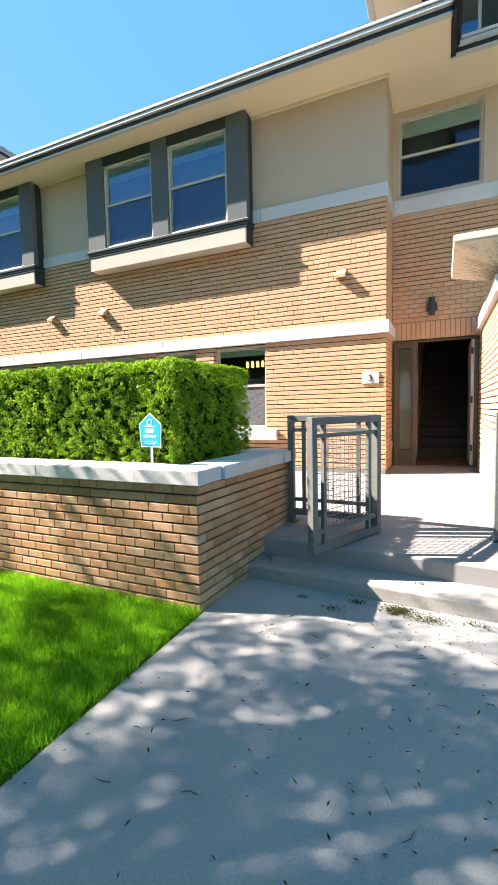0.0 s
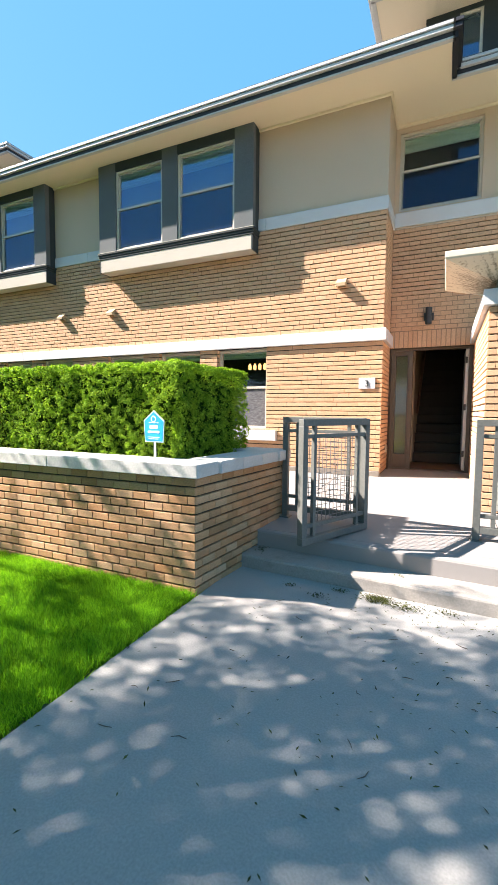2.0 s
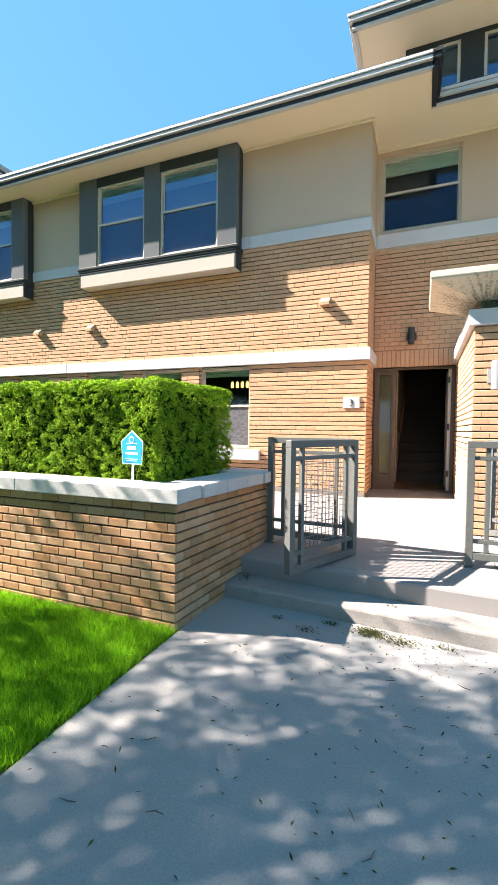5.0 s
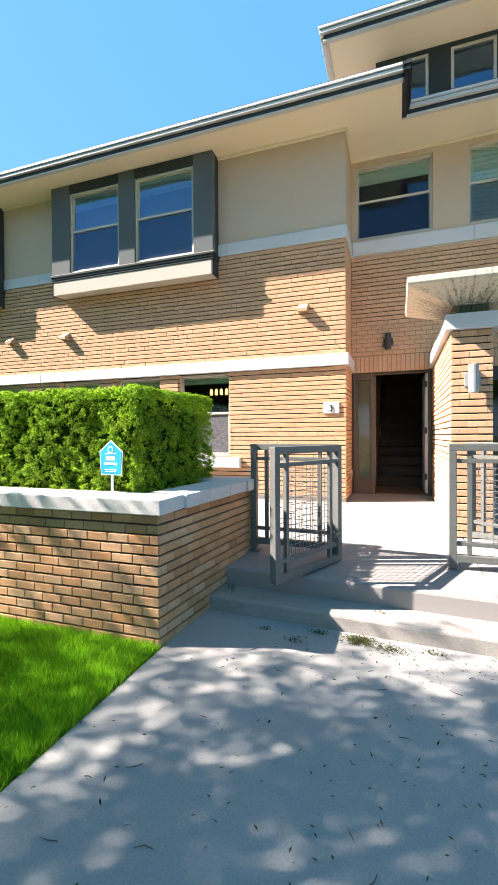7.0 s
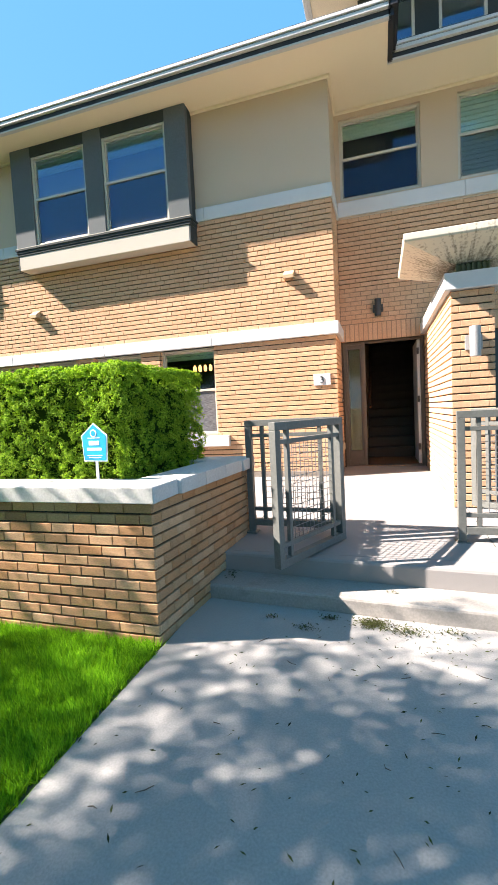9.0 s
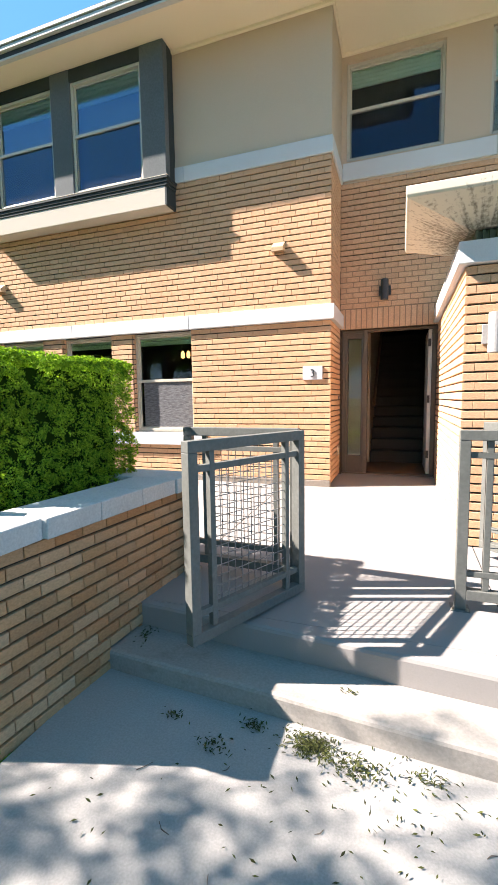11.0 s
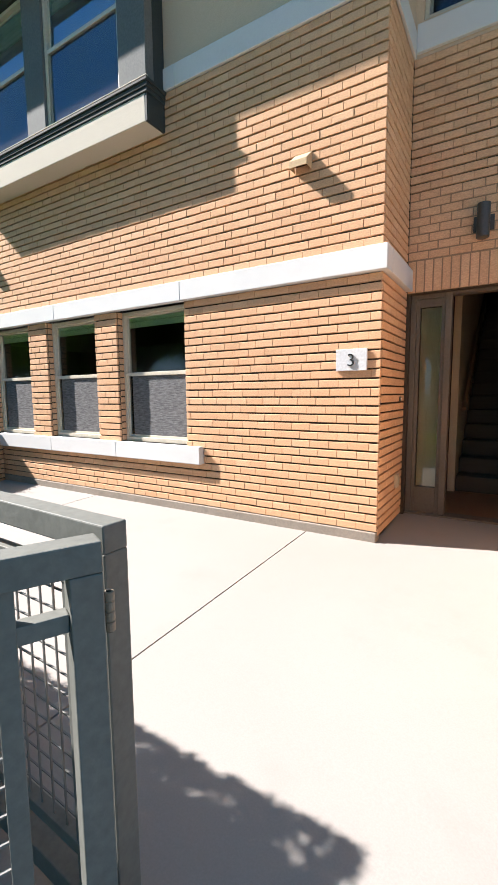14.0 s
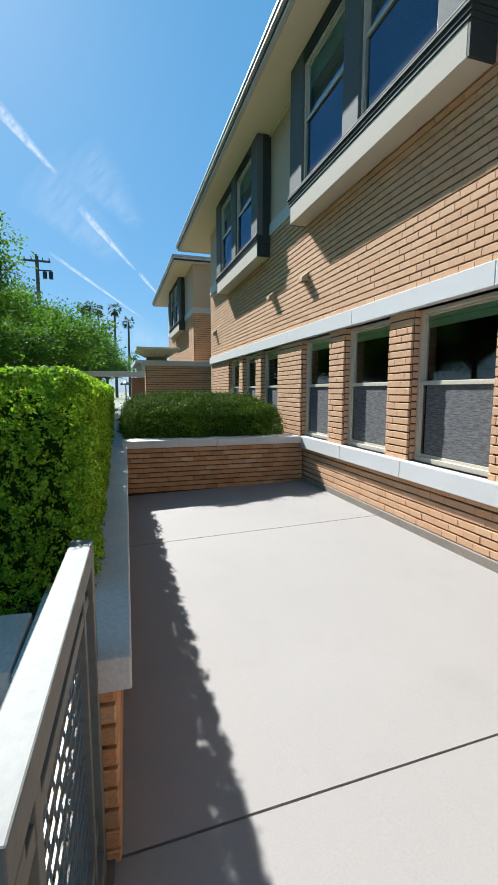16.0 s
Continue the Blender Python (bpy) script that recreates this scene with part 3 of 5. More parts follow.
# ---- bay windows ----
BAYY = 6.56
def bay_window(x0, x1, label):
    w = empty("bay_window", label, "bay window", (x0, FRONT, 3.9), "bay windows")
    W, H, Y = x1 - x0, SOFF - 3.9, BAYY - FRONT
    c = W / 2
    part("apron", boxes((0.03, W - 0.03, Y + 0.006, -0.002, 0, 0.235)), CREAM, w, "cream stucco apron", 0.006)
    # ends of the cream apron coloured slate, their shade put into the paint
    part("apron_side", boxes((W - 0.0295, W - 0.006, Y + 0.0065, -0.002, 0.0, 0.235)), STEELBLUE, w, "", 0.003)
    part("apron_side", boxes((0.006, 0.0295, Y + 0.0065, -0.002, 0.0, 0.235)), STEELBLUE, w, "", 0.003)
    for k, (o, h0, h1) in enumerate(((-0.003, 0.236, 0.275), (-0.012, 0.275, 0.315), (-0.024, 0.315, 0.345))):
        part("sill_moulding", boxes((o, W - o, Y + o, -0.002, h0, h1)), STEELBLUE, w, "", 0.006)
    # sunlight on the sill's top edge, painted as a thin cream strip
    part("sill_lip", boxes((-0.024, W + 0.024, Y - 0.026, Y - 0.001, 0.3455, 0.356)), CREAM, w, "thin pale strip painting the sill's sunlit top edge", 0.002)
    posts = ((0.0, 0.40), (c - 0.16, c + 0.16), (W - 0.34, W))
    for i, (a, b) in enumerate(posts):
        part("post", boxes((a, b, Y, Y + 0.10, 0.346, H - 0.004)), POST, w, "", 0.006)
    part("head", boxes((0.401, W - 0.341, Y + 0.005, Y + 0.10, H - 0.16, H - 0.004)), STEELBLUE, w, "", 0.004)
    for a in (0.0, W - 0.03):
        part("side_panel", boxes((a + 0.002, a + 0.028, Y + 0.101, -0.002, 0.346, H - 0.004)), STEELBLUE, w)
    for a, b in ((0.40, c - 0.16), (c + 0.16, W - 0.34)):
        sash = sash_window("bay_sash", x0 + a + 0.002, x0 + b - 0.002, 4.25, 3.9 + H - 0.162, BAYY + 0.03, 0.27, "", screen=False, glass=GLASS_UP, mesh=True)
        del sash["category"]
        loc = sash.location - w.location
        sash.parent, sash.location = w, loc
    # dark sheet under the pale soffit, so the bay reads dim inside
    part("bay_ceiling_dark", boxes((0.04, W - 0.04, Y + 0.112, 0.30, H - 0.03, H - 0.006)), DARKROOM, w)
    part("inner_sill", boxes((0.40, W - 0.34, Y + 0.11, 0.3, 0.30, 0.345)), CREAM, w)
    return w


bay_window(-6.30, -3.09, "slate-painted double bay window with cream apron and raised blinds")
bay_window(-10.79, -7.72, "slate-painted double bay window further along the facade")

# ---- eaves and roofs ----
def eave_edge(name, pts, z, label, dark=None):
    """Fascia and gutter boards along an open line of points, outer side to the right of travel."""
    e = tagged(empty(name, label, ""), kind="structure")
    for (xa, ya), (xb, yb) in zip(pts, pts[1:]):
        d = Vector((xb - xa, yb - ya, 0))
        L = d.length
        m = Matrix.Translation((xa, ya, z)) @ Matrix.Rotation(math.atan2(d.y, d.x), 4, "Z")
        for nm, o, h0, h1, material in (("lower_board", -0.034, -0.016, 0.010, dark or FASCIA_LIGHT), ("fascia_board", -0.03, 0.010, 0.070, FASCIA_DARK), ("gutter", -0.075, 0.070, 0.118, dark or FASCIA_LIGHT), ("gutter_lip", -0.068, 0.118, 0.127, FASCIA_DARK), ("drip_edge", -0.09, 0.127, 0.165, dark or FASCIA_LIGHT), ("shingle_edge", -0.085, 0.165, 0.176, FASCIA_DARK)):
            bm = bmesh.new()
            add_box(bm, 0.0 + o, L - o * 0.0, o, 0.03, h0, h1, m)
            part(nm, bm, material, e, bevel=0.004)
    return e


NX0, NX1, NY = -0.23, 1.32, 6.86     # notch for the dormer
structure("soffit", boxes((-14.15, NX0, EAVE, 8.0, SOFF, SOFF + 0.06), (NX0, NX1, NY, 8.0, SOFF, SOFF + 0.06), (NX1, 6, EAVE, 8.0, SOFF, SOFF + 0.06)), SOFFIT, "cream stucco soffit under the eaves")
eave_edge("eave_fascia", [(-14.15, 7.4), (-14.15, EAVE), (NX0, EAVE), ], SOFF, "pale gutter and dark fascia boards along the eaves")
eave_edge("eave_fascia_notch", [(NX0, EAVE - 0.0), (NX0, NY)], SOFF, "dark fascia boards beside the dormer", FASCIA_DARK)
eave_edge("eave_fascia_dormer", [(NX0 + 0.0, NY), (NX1, NY), (NX1, EAVE), (6, EAVE)], SOFF, "pale gutter and dark fascia boards under the dormer")
# crown strip where the soffit meets the stucco
structure("soffit_trim", boxes((-12.6, CORNER + 0.03, FRONT - 0.03, FRONT + 0.009, SOFF - 0.035, SOFF - 0.001), (CORNER - 0.0, CORNER + 0.03, FRONT + 0.01, RECESS - 0.03, SOFF - 0.035, SOFF - 0.001), (CORNER, 2.6, RECESS - 0.03, RECESS + 0.009, SOFF - 0.035, SOFF - 0.001)), SOFFIT, "narrow cream trim under the soffit", 0.004)


def hip(x0, x1, y0, y1, z, rise, inset):
    bm = bmesh.new()
    lo = [bm.verts.new(p) for p in ((x0, y0, z), (x1, y0, z), (x1, y1, z), (x0, y1, z))]
    hi = [bm.verts.new(p) for p in ((x0 + inset, y0 + inset, z + rise), (x1 - inset, y0 + inset, z + rise), (x1 - inset, y1 - inset, z + rise), (x0 + inset, y1 - inset, z + rise))]
    for i in range(4):
        bm.faces.new((lo[i], lo[(i + 1) % 4], hi[(i + 1) % 4], hi[i]))
    bm.faces.new(hi)
    bm.faces.new(lo[::-1])
    return bm


structure("roof", hip(-14.1, NX0 - 0.01, EAVE - 0.03, 14, SOFF + 0.165, 0.5, 2.6), ROOFING, "low dark shingle roof")
structure("roof_entry", hip(NX0, 6.0, NY + 0.5, 14, SOFF + 0.075, 0.3, 2.0), ROOFING, "low dark roof behind the dormer")
# dormer storey
DY, DZ = 6.95, 6.80
dormer_holes = [(-0.19, 0.10, 6.04, 6.74), (0.39, 0.96, 6.04, 6.74)]
structure("wall_dormer", holed_wall(-0.62, 1.9, DY, DY + 0.16, SOFF + 0.08, DZ, [(a, b, c, d) for a, b, c, d in dormer_holes]), STEELBLUE, "slate-painted dormer wall")
structure("wall_dormer_side", boxes((-0.62, -0.46, DY + 0.161, 12, SOFF + 0.08, DZ), (1.74, 1.9, DY + 0.161, 12, SOFF + 0.08, DZ)), STUCCO, "beige stucco dormer side")
structure("dormer_sill", boxes((NX0 + 0.03, NX1, NY + 0.002, DY + 0.05, SOFF + 0.206, SOFF + 0.235)), CREAM, "white dormer window sill", 0.004)
for i, (a, b, c, d) in enumerate(dormer_holes):
    w = empty("window_%d" % (9 + i), "dormer window with a white frame", "window", ((a + b) / 2, DY, c), "dormer windows")
    hw, hh = (b - a) / 2, d - c
    part("window_frame", boxes((-hw, -hw + 0.04, 0.01, 0.06, 0, hh), (hw - 0.04, hw, 0.01, 0.06, 0, hh), (-hw + 0.04, hw - 0.04, 0.01, 0.06, 0, 0.04), (-hw + 0.04, hw - 0.04, 0.01, 0.06, hh - 0.04, hh)), VINYL, w, "", 0.003)
    pane(-hw + 0.041, hw - 0.041, 0.03, 0.034, 0.041, hh - 0.041, GLASS_UP, w)
R2 = (-1.26, 6.36)
structure("soffit_dormer", boxes((R2[0], 4.0, R2[1], 12.5, DZ, DZ + 0.06)), SOFFIT, "cream soffit of the dormer roof")
eave_edge("eave_fascia_upper", [(R2[0], 12.4), (R2[0], R2[1]), (4.0, R2[1])], DZ, "pale gutter and dark fascia boards of the dormer roof")
structure("roof_upper", hip(R2[0], 4.0, R2[1], 12.5, DZ + 0.165, 0.5, 2.2), ROOFING, "low dark dormer roof")

# ---- entry: wing wall, canopy, door ----
def wing(x0, x1, name, suffix=""):
    wl_ = structure(name, boxes((x0 + D, x1 - D, WINGY + D, RECESS + 0.05, -0.1, BELT0)), SHADED_MORTAR, "buff brick wing wall between two entries")
    f0 = floor_z(5.0) + 0.005
    brickwork(wl_, (x0, WINGY + D, 0), 0, x1 - x0, f0, BELT0, near=(0, 1, 0, 3))
    brickwork(wl_, (x0 + D, RECESS, 0), -90, RECESS - WINGY - 0.032, f0, BELT0, near=(1.2, 2.8, 0, 3))
    brickwork(wl_, (x1 - D, WINGY + 0.032, 0), 90, RECESS - WINGY - 0.032, f0, BELT0, near=(0, 0.5, 0, 1))
    trim_run(name + "_cap", x0 - 0.055, x1 + 0.07, WINGY - 0.05, RECESS - 0.001, BELT0 + 0.002, BELT1 - 0.02, CONC_TRIM, "pale concrete cap on the wing wall", 3)
    p = empty("canopy", "flat stained concrete canopy slab on a short pedestal", "canopy", ((x0 + x1) / 2, 5.4, BELT1 - 0.02))
    part("pedestal", boxes((-0.12, 0.16, -0.26, 0.30, 0, 0.10)), MOSS, p, "dark mossy pedestal", 0.004)
    for i in range(7):
        part("fin", boxes((-0.125 + i * 0.046, -0.107 + i * 0.046, -0.285, -0.261, 0.0, 0.10)), MOSS, p)
    bm = bmesh.new()
    rings = [[bm.verts.new(q) for q in ((a, c, z), (b, c, z), (b, d, z), (a, d, z))] for a, b, c, d, z in ((-0.17, 0.21, -0.31, 0.35, 0.101), (-0.60, 0.74, -0.60, 0.61, 0.268), (-0.61, 0.75, -0.61, 0.62, 0.285), (-0.61, 0.75, -0.61, 0.62, 0.345))]
    bm.faces.new(rings[0][::-1])
    bm.faces.new(rings[-1])
    for r0, r1 in zip(rings, rings[1:]):
        for k in range(4):
            bm.faces.new((r0[k], r0[(k + 1) % 4], r1[(k + 1) % 4], r1[k]))
    part("slab", bm, CANOPY, p, "cream underside streaked with dirt", 0.005)
    return wl_


CANOPY = mat("stained_canopy", (0.6, 0.54, 0.42), 0.8)
n, l, b = nodes(CANOPY)
tc, sep, at2, comb, nz2 = n.new("ShaderNodeTexCoord"), n.new("ShaderNodeSeparateXYZ"), n.new("ShaderNodeMath"), n.new("ShaderNodeCombineXYZ"), n.new("ShaderNodeTexNoise")
at2.operation = "ARCTAN2"
ln = n.new("ShaderNodeVectorMath")
ln.operation = "LENGTH"
l.new(tc.outputs["Object"], sep.inputs[0])
l.new(sep.outputs[1], at2.inputs[0])
l.new(sep.outputs[0], at2.inputs[1])
l.new(tc.outputs["Object"], ln.inputs[0])
sc = n.new("ShaderNodeMath")
sc.operation = "MULTIPLY"
sc.inputs[1].default_value = 5.0
l.new(at2.outputs[0], sc.inputs[0])
l.new(sc.outputs[0], comb.inputs[0])
l.new(ln.outputs["Value"], comb.inputs[1])
l.new(comb.outputs[0], nz2.inputs[0])
nz2.inputs["Scale"].default_value, nz2.inputs["Detail"].default_value = 3.2, 6
sp = noise_tex(CANOPY, 38, 3)
streak = mixed(CANOPY, nz2.outputs[0], sp.outputs[0], 0.45)
near_base, blotch = n.new("ShaderNodeMath"), n.new("ShaderNodeMath")
near_base.operation, blotch.operation = "MULTIPLY_ADD", "ADD"
near_base.inputs[1].default_value, near_base.inputs[2].default_value = -0.34, 0.20
l.new(ln.outputs["Value"], near_base.inputs[0])
l.new(streak, blotch.inputs[0])
l.new(near_base.outputs[0], blotch.inputs[1])
dirt = ramp(CANOPY, blotch.outputs[0], (0, 0, 0), (0.9, 0.9, 0.9), 0.49, 0.66)
l.new(mixed(CANOPY, (0.62, 0.56, 0.44), (0.16, 0.13, 0.09), dirt.outputs[0]), b.inputs["Base Color"])

wing(WING0, WING1, "wall_wing")


def sconce(at, label, material, tall=0.27):
    s = empty("wall_sconce", label, "wall lamp", at, "wall sconces")
    part("back_plate", boxes((-0.075, 0.075, -0.02, -0.001, 0.07, tall - 0.07)), material, s, "", 0.003)
    part("arm", boxes((-0.02, 0.02, -0.04, -0.02, tall * 0.4, tall * 0.6)), material, s)
    bm = tube([(0, -0.085, 0), (0, -0.085, tall)], [0.048, 0.048], 24)
    part("shade", bm, material, s, "cylindrical metal shade", 0.003)
    return s


sconce((-0.47, RECESS - 0.001, 2.69), "dark cylindrical up-down sconce above the entry door", SCONCE_DARK, 0.26)
sconce((0.385, WINGY - 0.001, 1.72), "grey cylindrical up-down sconce on the wing wall", SCONCE, 0.28)
sconce((0.95, RECESS - 0.001, 2.69), "dark cylindrical up-down sconce above the next entry", SCONCE_DARK, 0.26)

door = empty("door_1", "bronze entry door frame with sidelight, door standing open", "door", (0, RECESS + 0.10, floor_z(RECESS)), kind="structure")
hd = 2.345 - floor_z(RECESS)
part("door_frame", boxes((-1.03, -0.985, 0, 0.10, 0.02, hd), (-0.745, -0.69, 0, 0.10, 0.02, hd), (0.14, 0.185, 0, 0.10, 0.02, hd), (-0.985, -0.745, 0, 0.10, hd - 0.04, hd), (-0.69, 0.14, 0, 0.10, hd - 0.03, hd)), BRONZE, door, "", 0.004)
part("sill_plate", boxes((-1.03, 0.185, -0.03, 0.12, 0.0, 0.02)), BRONZE, door, "", 0.004)
sl = part("sidelight", boxes((-0.984, -0.955, 0.02, 0.07, 0.021, hd - 0.041), (-0.775, -0.746, 0.02, 0.07, 0.021, hd - 0.041), (-0.955, -0.775, 0.02, 0.07, 0.021, 0.26), (-0.955, -0.775, 0.02, 0.07, hd - 0.11, hd - 0.041)), BRONZE, door, "", 0.003)
pane(-0.954, -0.776, 0.04, 0.046, 0.261, hd - 0.111, GLASS, sl)
leaf = part("door_leaf", boxes((0.092, 0.137, 0.06, 0.93, 0.03, hd - 0.035)), DOOR_WHITE, door, "pale door leaf swung inward", 0.003)
for z in (0.25, 1.0, 1.75):
    part("hinge", boxes((0.088, 0.12, 0.045, 0.0595, z, z + 0.1)), BLACK, leaf)
hall = floor_z(RECESS) + 0.01
structure("floor_hall", boxes((-1.2, 0.42, RECESS + 0.221, 13, hall - 0.1, hall)), WOOD, "dark wooden hall floor")
stair = empty("staircase", "dim carpeted stair rising inside the entry", "stairs", (0, 8.9, hall), kind="structure")
for i in range(14):
    part("tread", boxes((-0.72, 0.41, 0.27 * i, 0.27 * (i + 1) + 0.03, 0.18 * i, 0.18 * (i + 1))), CARPET, stair, "", 0.012)
rail = part("handrail", tube([(-0.66, -0.1, 0.95), (-0.66, 3.6, 3.35)], [0.025, 0.025], 10), WOOD, stair)

TAN_PAINT = worn("tan_wall_paint", (0.48, 0.40, 0.28), (0.52, 0.43, 0.31), (0.40, 0.33, 0.23), fine=140, stain_amount=0.2)
structure("stair_wall", boxes((-0.80, -0.725, 8.86, 12.9, hall, 3.19)), TAN_PAINT, "tan painted wall beside the stair")
# tan sheet added behind the sidelight to give its glass a pale tone
part("shade", boxes((-0.952, -0.778, 0.075, 0.08, 0.262, hd - 0.112)), TAN_PAINT, sl, "tan backing sheet added behind the glass")
bell = empty("doorbell", "small bronze doorbell button on the brick return", "doorbell", (CORNER, 7.45, 1.42))
part("button_plate", tube([(0.0, 0, 0), (0.012, 0, 0)], [0.022, 0.020], 16), BRONZE, bell)
part("button", tube([(0.012, 0, 0), (0.017, 0, 0)], [0.009, 0.008], 12), DOOR_WHITE, bell)
outlet = empty("outlet_box", "tan weatherproof outlet cover on the brick return", "outlet", (CORNER, 7.38, 0.70))
part("cover", boxes((0.0, 0.022, -0.045, 0.045, -0.06, 0.06)), TAN_PAINT, outlet, "", 0.005)
part("flap", boxes((0.022, 0.028, -0.035, 0.035, -0.045, 0.045)), TAN_PAINT, outlet, "", 0.002)

# lamps inside
def glow(name, rgb, strength):
    m = mat(name, rgb)
    n, l, b = nodes(m)
    b.inputs["Emission Color"].default_value, b.inputs["Emission Strength"].default_value = (*rgb, 1), strength
    return m


AMBER, LAMP_WHITE = glow("amber_glass_glow", (1.0, 0.50, 0.16), 0.8), glow("ceiling_lamp_glow", (1.0, 0.86, 0.62), 2.0)
pendant = empty("pendant_lamp", "row of four lit amber glass pendants in the dim room", "pendant lamp", (-4.05, 9.0, 2.9))
part("ceiling_bar", boxes((-0.26, 0.26, -0.03, 0.03, -0.03, 0.0)), BLACK, pendant, "", 0.004)
for x in (-0.18, -0.06, 0.06, 0.18):
    part("cord", tube([(x, 0, -0.03), (x, 0, -0.54)], [0.003, 0.003], 6), BLACK, pendant)
    part("glass_shade", tube([(x, 0, -0.68), (x, 0, -0.66), (x, 0, -0.58), (x, 0, -0.54)], [0.018, 0.034, 0.034, 0.012], 14), AMBER, pendant, "lit amber glass")
spot = empty("ceiling_lamp", "small lit recessed lamp in the upstairs ceiling", "ceiling lamp", (-0.34, 8.156, SOFF - 0.03))
part("trim_ring", tube([(0, 0, -0.012), (0, 0, 0)], [0.085, 0.09], 24), CREAM, spot)
part("lens", tube([(0, 0, -0.016), (0, 0, -0.0125)], [0.06, 0.065], 24), LAMP_WHITE, spot, "glowing lens")

# the next unit's door
d2 = empty("door_2", "dark teal panelled door with glass, closed", "door", (0.62, RECESS + 0.06, floor_z(RECESS)), kind="structure")
part("door_leaf", boxes((0.0, 0.30, 0, 0.05, 0, hd), (0.52, 1.18, 0, 0.05, 0, hd), (0.30, 0.52, 0, 0.05, 0, 0.6), (0.30, 0.52, 0, 0.05, hd - 0.2, hd)), TEAL, d2, "", 0.004)
pane(0.301, 0.519, 0.02, 0.026, 0.601, hd - 0.201, GLASS, d2)

# house number and vents
plate = tagged(part("number_plate", boxes((-0.122, 0.122, -0.02, -0.002, 0, 0.165)), PLATE, None, "", 0.003), "grey metal plate with a black house number 3", "house number")
plate.location = (-1.272, FRONT, 1.645)
cu = bpy.data.curves.new("numeral", "FONT")
cu.offset = -0.001
cu.body, cu.size, cu.extrude, cu.align_x = "3", 0.135, 0.006, "CENTER"
tmp = bpy.data.objects.new("numeral_text", cu)
scene.collection.objects.link(tmp)
me = bpy.data.meshes.new_from_object(tmp.evaluated_get(bpy.context.evaluated_depsgraph_get()))
bpy.data.objects.remove(tmp)
me.materials.clear()
me.materials.append(BLACK)
num = new("numeral", me)
num.parent = plate
num.matrix_basis = pose(0.0, -0.0255, 0.035, 90, 0, 0)
VENT = worn("tan_vent_paint", (0.42, 0.30, 0.17), (0.47, 0.34, 0.2), (0.3, 0.2, 0.12), stain_amount=0.3)


def wall_vent(x, z):
    bm = bmesh.new()
    vs = [bm.verts.new(p) for p in ((-0.075, 0, 0.13), (0.075, 0, 0.13), (0.075, -0.10, 0.05), (-0.075, -0.10, 0.05), (-0.075, -0.10, 0), (0.075, -0.10, 0), (0.075, 0, 0), (-0.075, 0, 0))]
    for f in ((0, 3, 2, 1), (3, 4, 5, 2), (1, 2, 5, 6), (0, 7, 4, 3)):
        bm.faces.new([vs[i] for i in f])
    v = tagged(part("wall_vent", bm, VENT, None, "", 0.004), "tan hooded vent on the brick wall", "wall vent", "wall vents")
    v.location = (x, FRONT - 0.001, z)
    mod = v.modifiers.new("sheet", "SOLIDIFY")
    mod.thickness = 0.004
    return v


for x, z in ((-1.69, 3.20), (-6.22, 3.14), (-7.55, 3.16), (-11.95, 3.1)):
    wall_vent(x, z)

# ---- planters ----
CAP1 = 0.91
PX, PY, PXN, PN = -1.755, 2.64, -1.625, 4.185       # near corner and patio corner of the planter's end
LEAN = (PXN - PX) / (PN - PY)
BEND = 0.022


def askew(*bs):
    """Boxes along the planter's end, which runs slightly askew."""
    bm = boxes(*bs)
    for v in bm.verts:
        v.co.x += LEAN * (v.co.y - PY)
    return bm


COURSES = dict(course=0.068, pitch=0.165, depth=0.022, bed=0.0125, head=0.005)
wall_planter = structure("wall_planter", boxes((-30, PX - 0.24, PY + D, PY + 0.2, -0.15, CAP1 - 0.1), (-30, PX - 0.24, PN - 0.2, PN - 0.04 - D, -0.15, CAP1 - 0.1)), SHADED_MORTAR, "weathered brown brick planter wall")
wall_planter_side = structure("wall_planter_side", askew((PX - 0.24, PX - D, PY + D, PN - 0.035 - D, -0.15, CAP1 - 0.1)), SHADED_MORTAR, "weathered brown brick end wall of the planter")
brickwork(wall_planter, (-14, PY + D, 0), 0, 14 + PX, GROUND - 0.02, CAP1 - 0.1, BRICK_DARK, near=(9.0, 12.4, -0.1, 2), **COURSES)
brickwork(wall_planter_side, (PX - D, PY + 0.02, 0), 90 - math.degrees(math.atan(LEAN)), math.hypot(PN - PY - 0.05, PXN - PX), GROUND - 0.02, CAP1 - 0.1, BRICK_DARK, near=(0, 1.8, -0.1, 2), **COURSES)
brickwork(wall_planter, (PXN - 0.02, PN - 0.03 - D, 0), 180 - math.degrees(BEND), 4.6, 0.2, CAP1 - 0.1, BRICK_DARK, near=(0, 1.5, 0, 2), **COURSES)
trim_run("planter_coping", -25, PX + 0.045, PY - 0.045, PY + 0.27, CAP1 - 0.098, CAP1, CAP, "grey concrete coping on the planter", 1.5)
coping = tagged(empty("planter_coping_end", "grey concrete coping on the planter's end", ""), kind="structure")
n = 3
for i in range(n):
    y0, y1 = PY + 0.272, PN - 0.282
    part("trim_piece", askew((PX - 0.27, PX + 0.045, y0 + (y1 - y0) * i / n, y0 + (y1 - y0) * (i + 1) / n - 0.003, CAP1 - 0.098, CAP1)), CAP, coping, bevel=0.006)
side_coping = trim_run("planter_coping_patio", -25, PXN + 0.045, PN - 0.28, PN + 0.015, CAP1 - 0.098, CAP1 - 0.001, CAP, "grey concrete coping beside the patio", 1.35)
side_coping.matrix_world = Matrix.Translation((PXN, PN, 0)) @ Matrix.Rotation(-BEND, 4, "Z") @ Matrix.Translation((-PXN, -PN, 0))
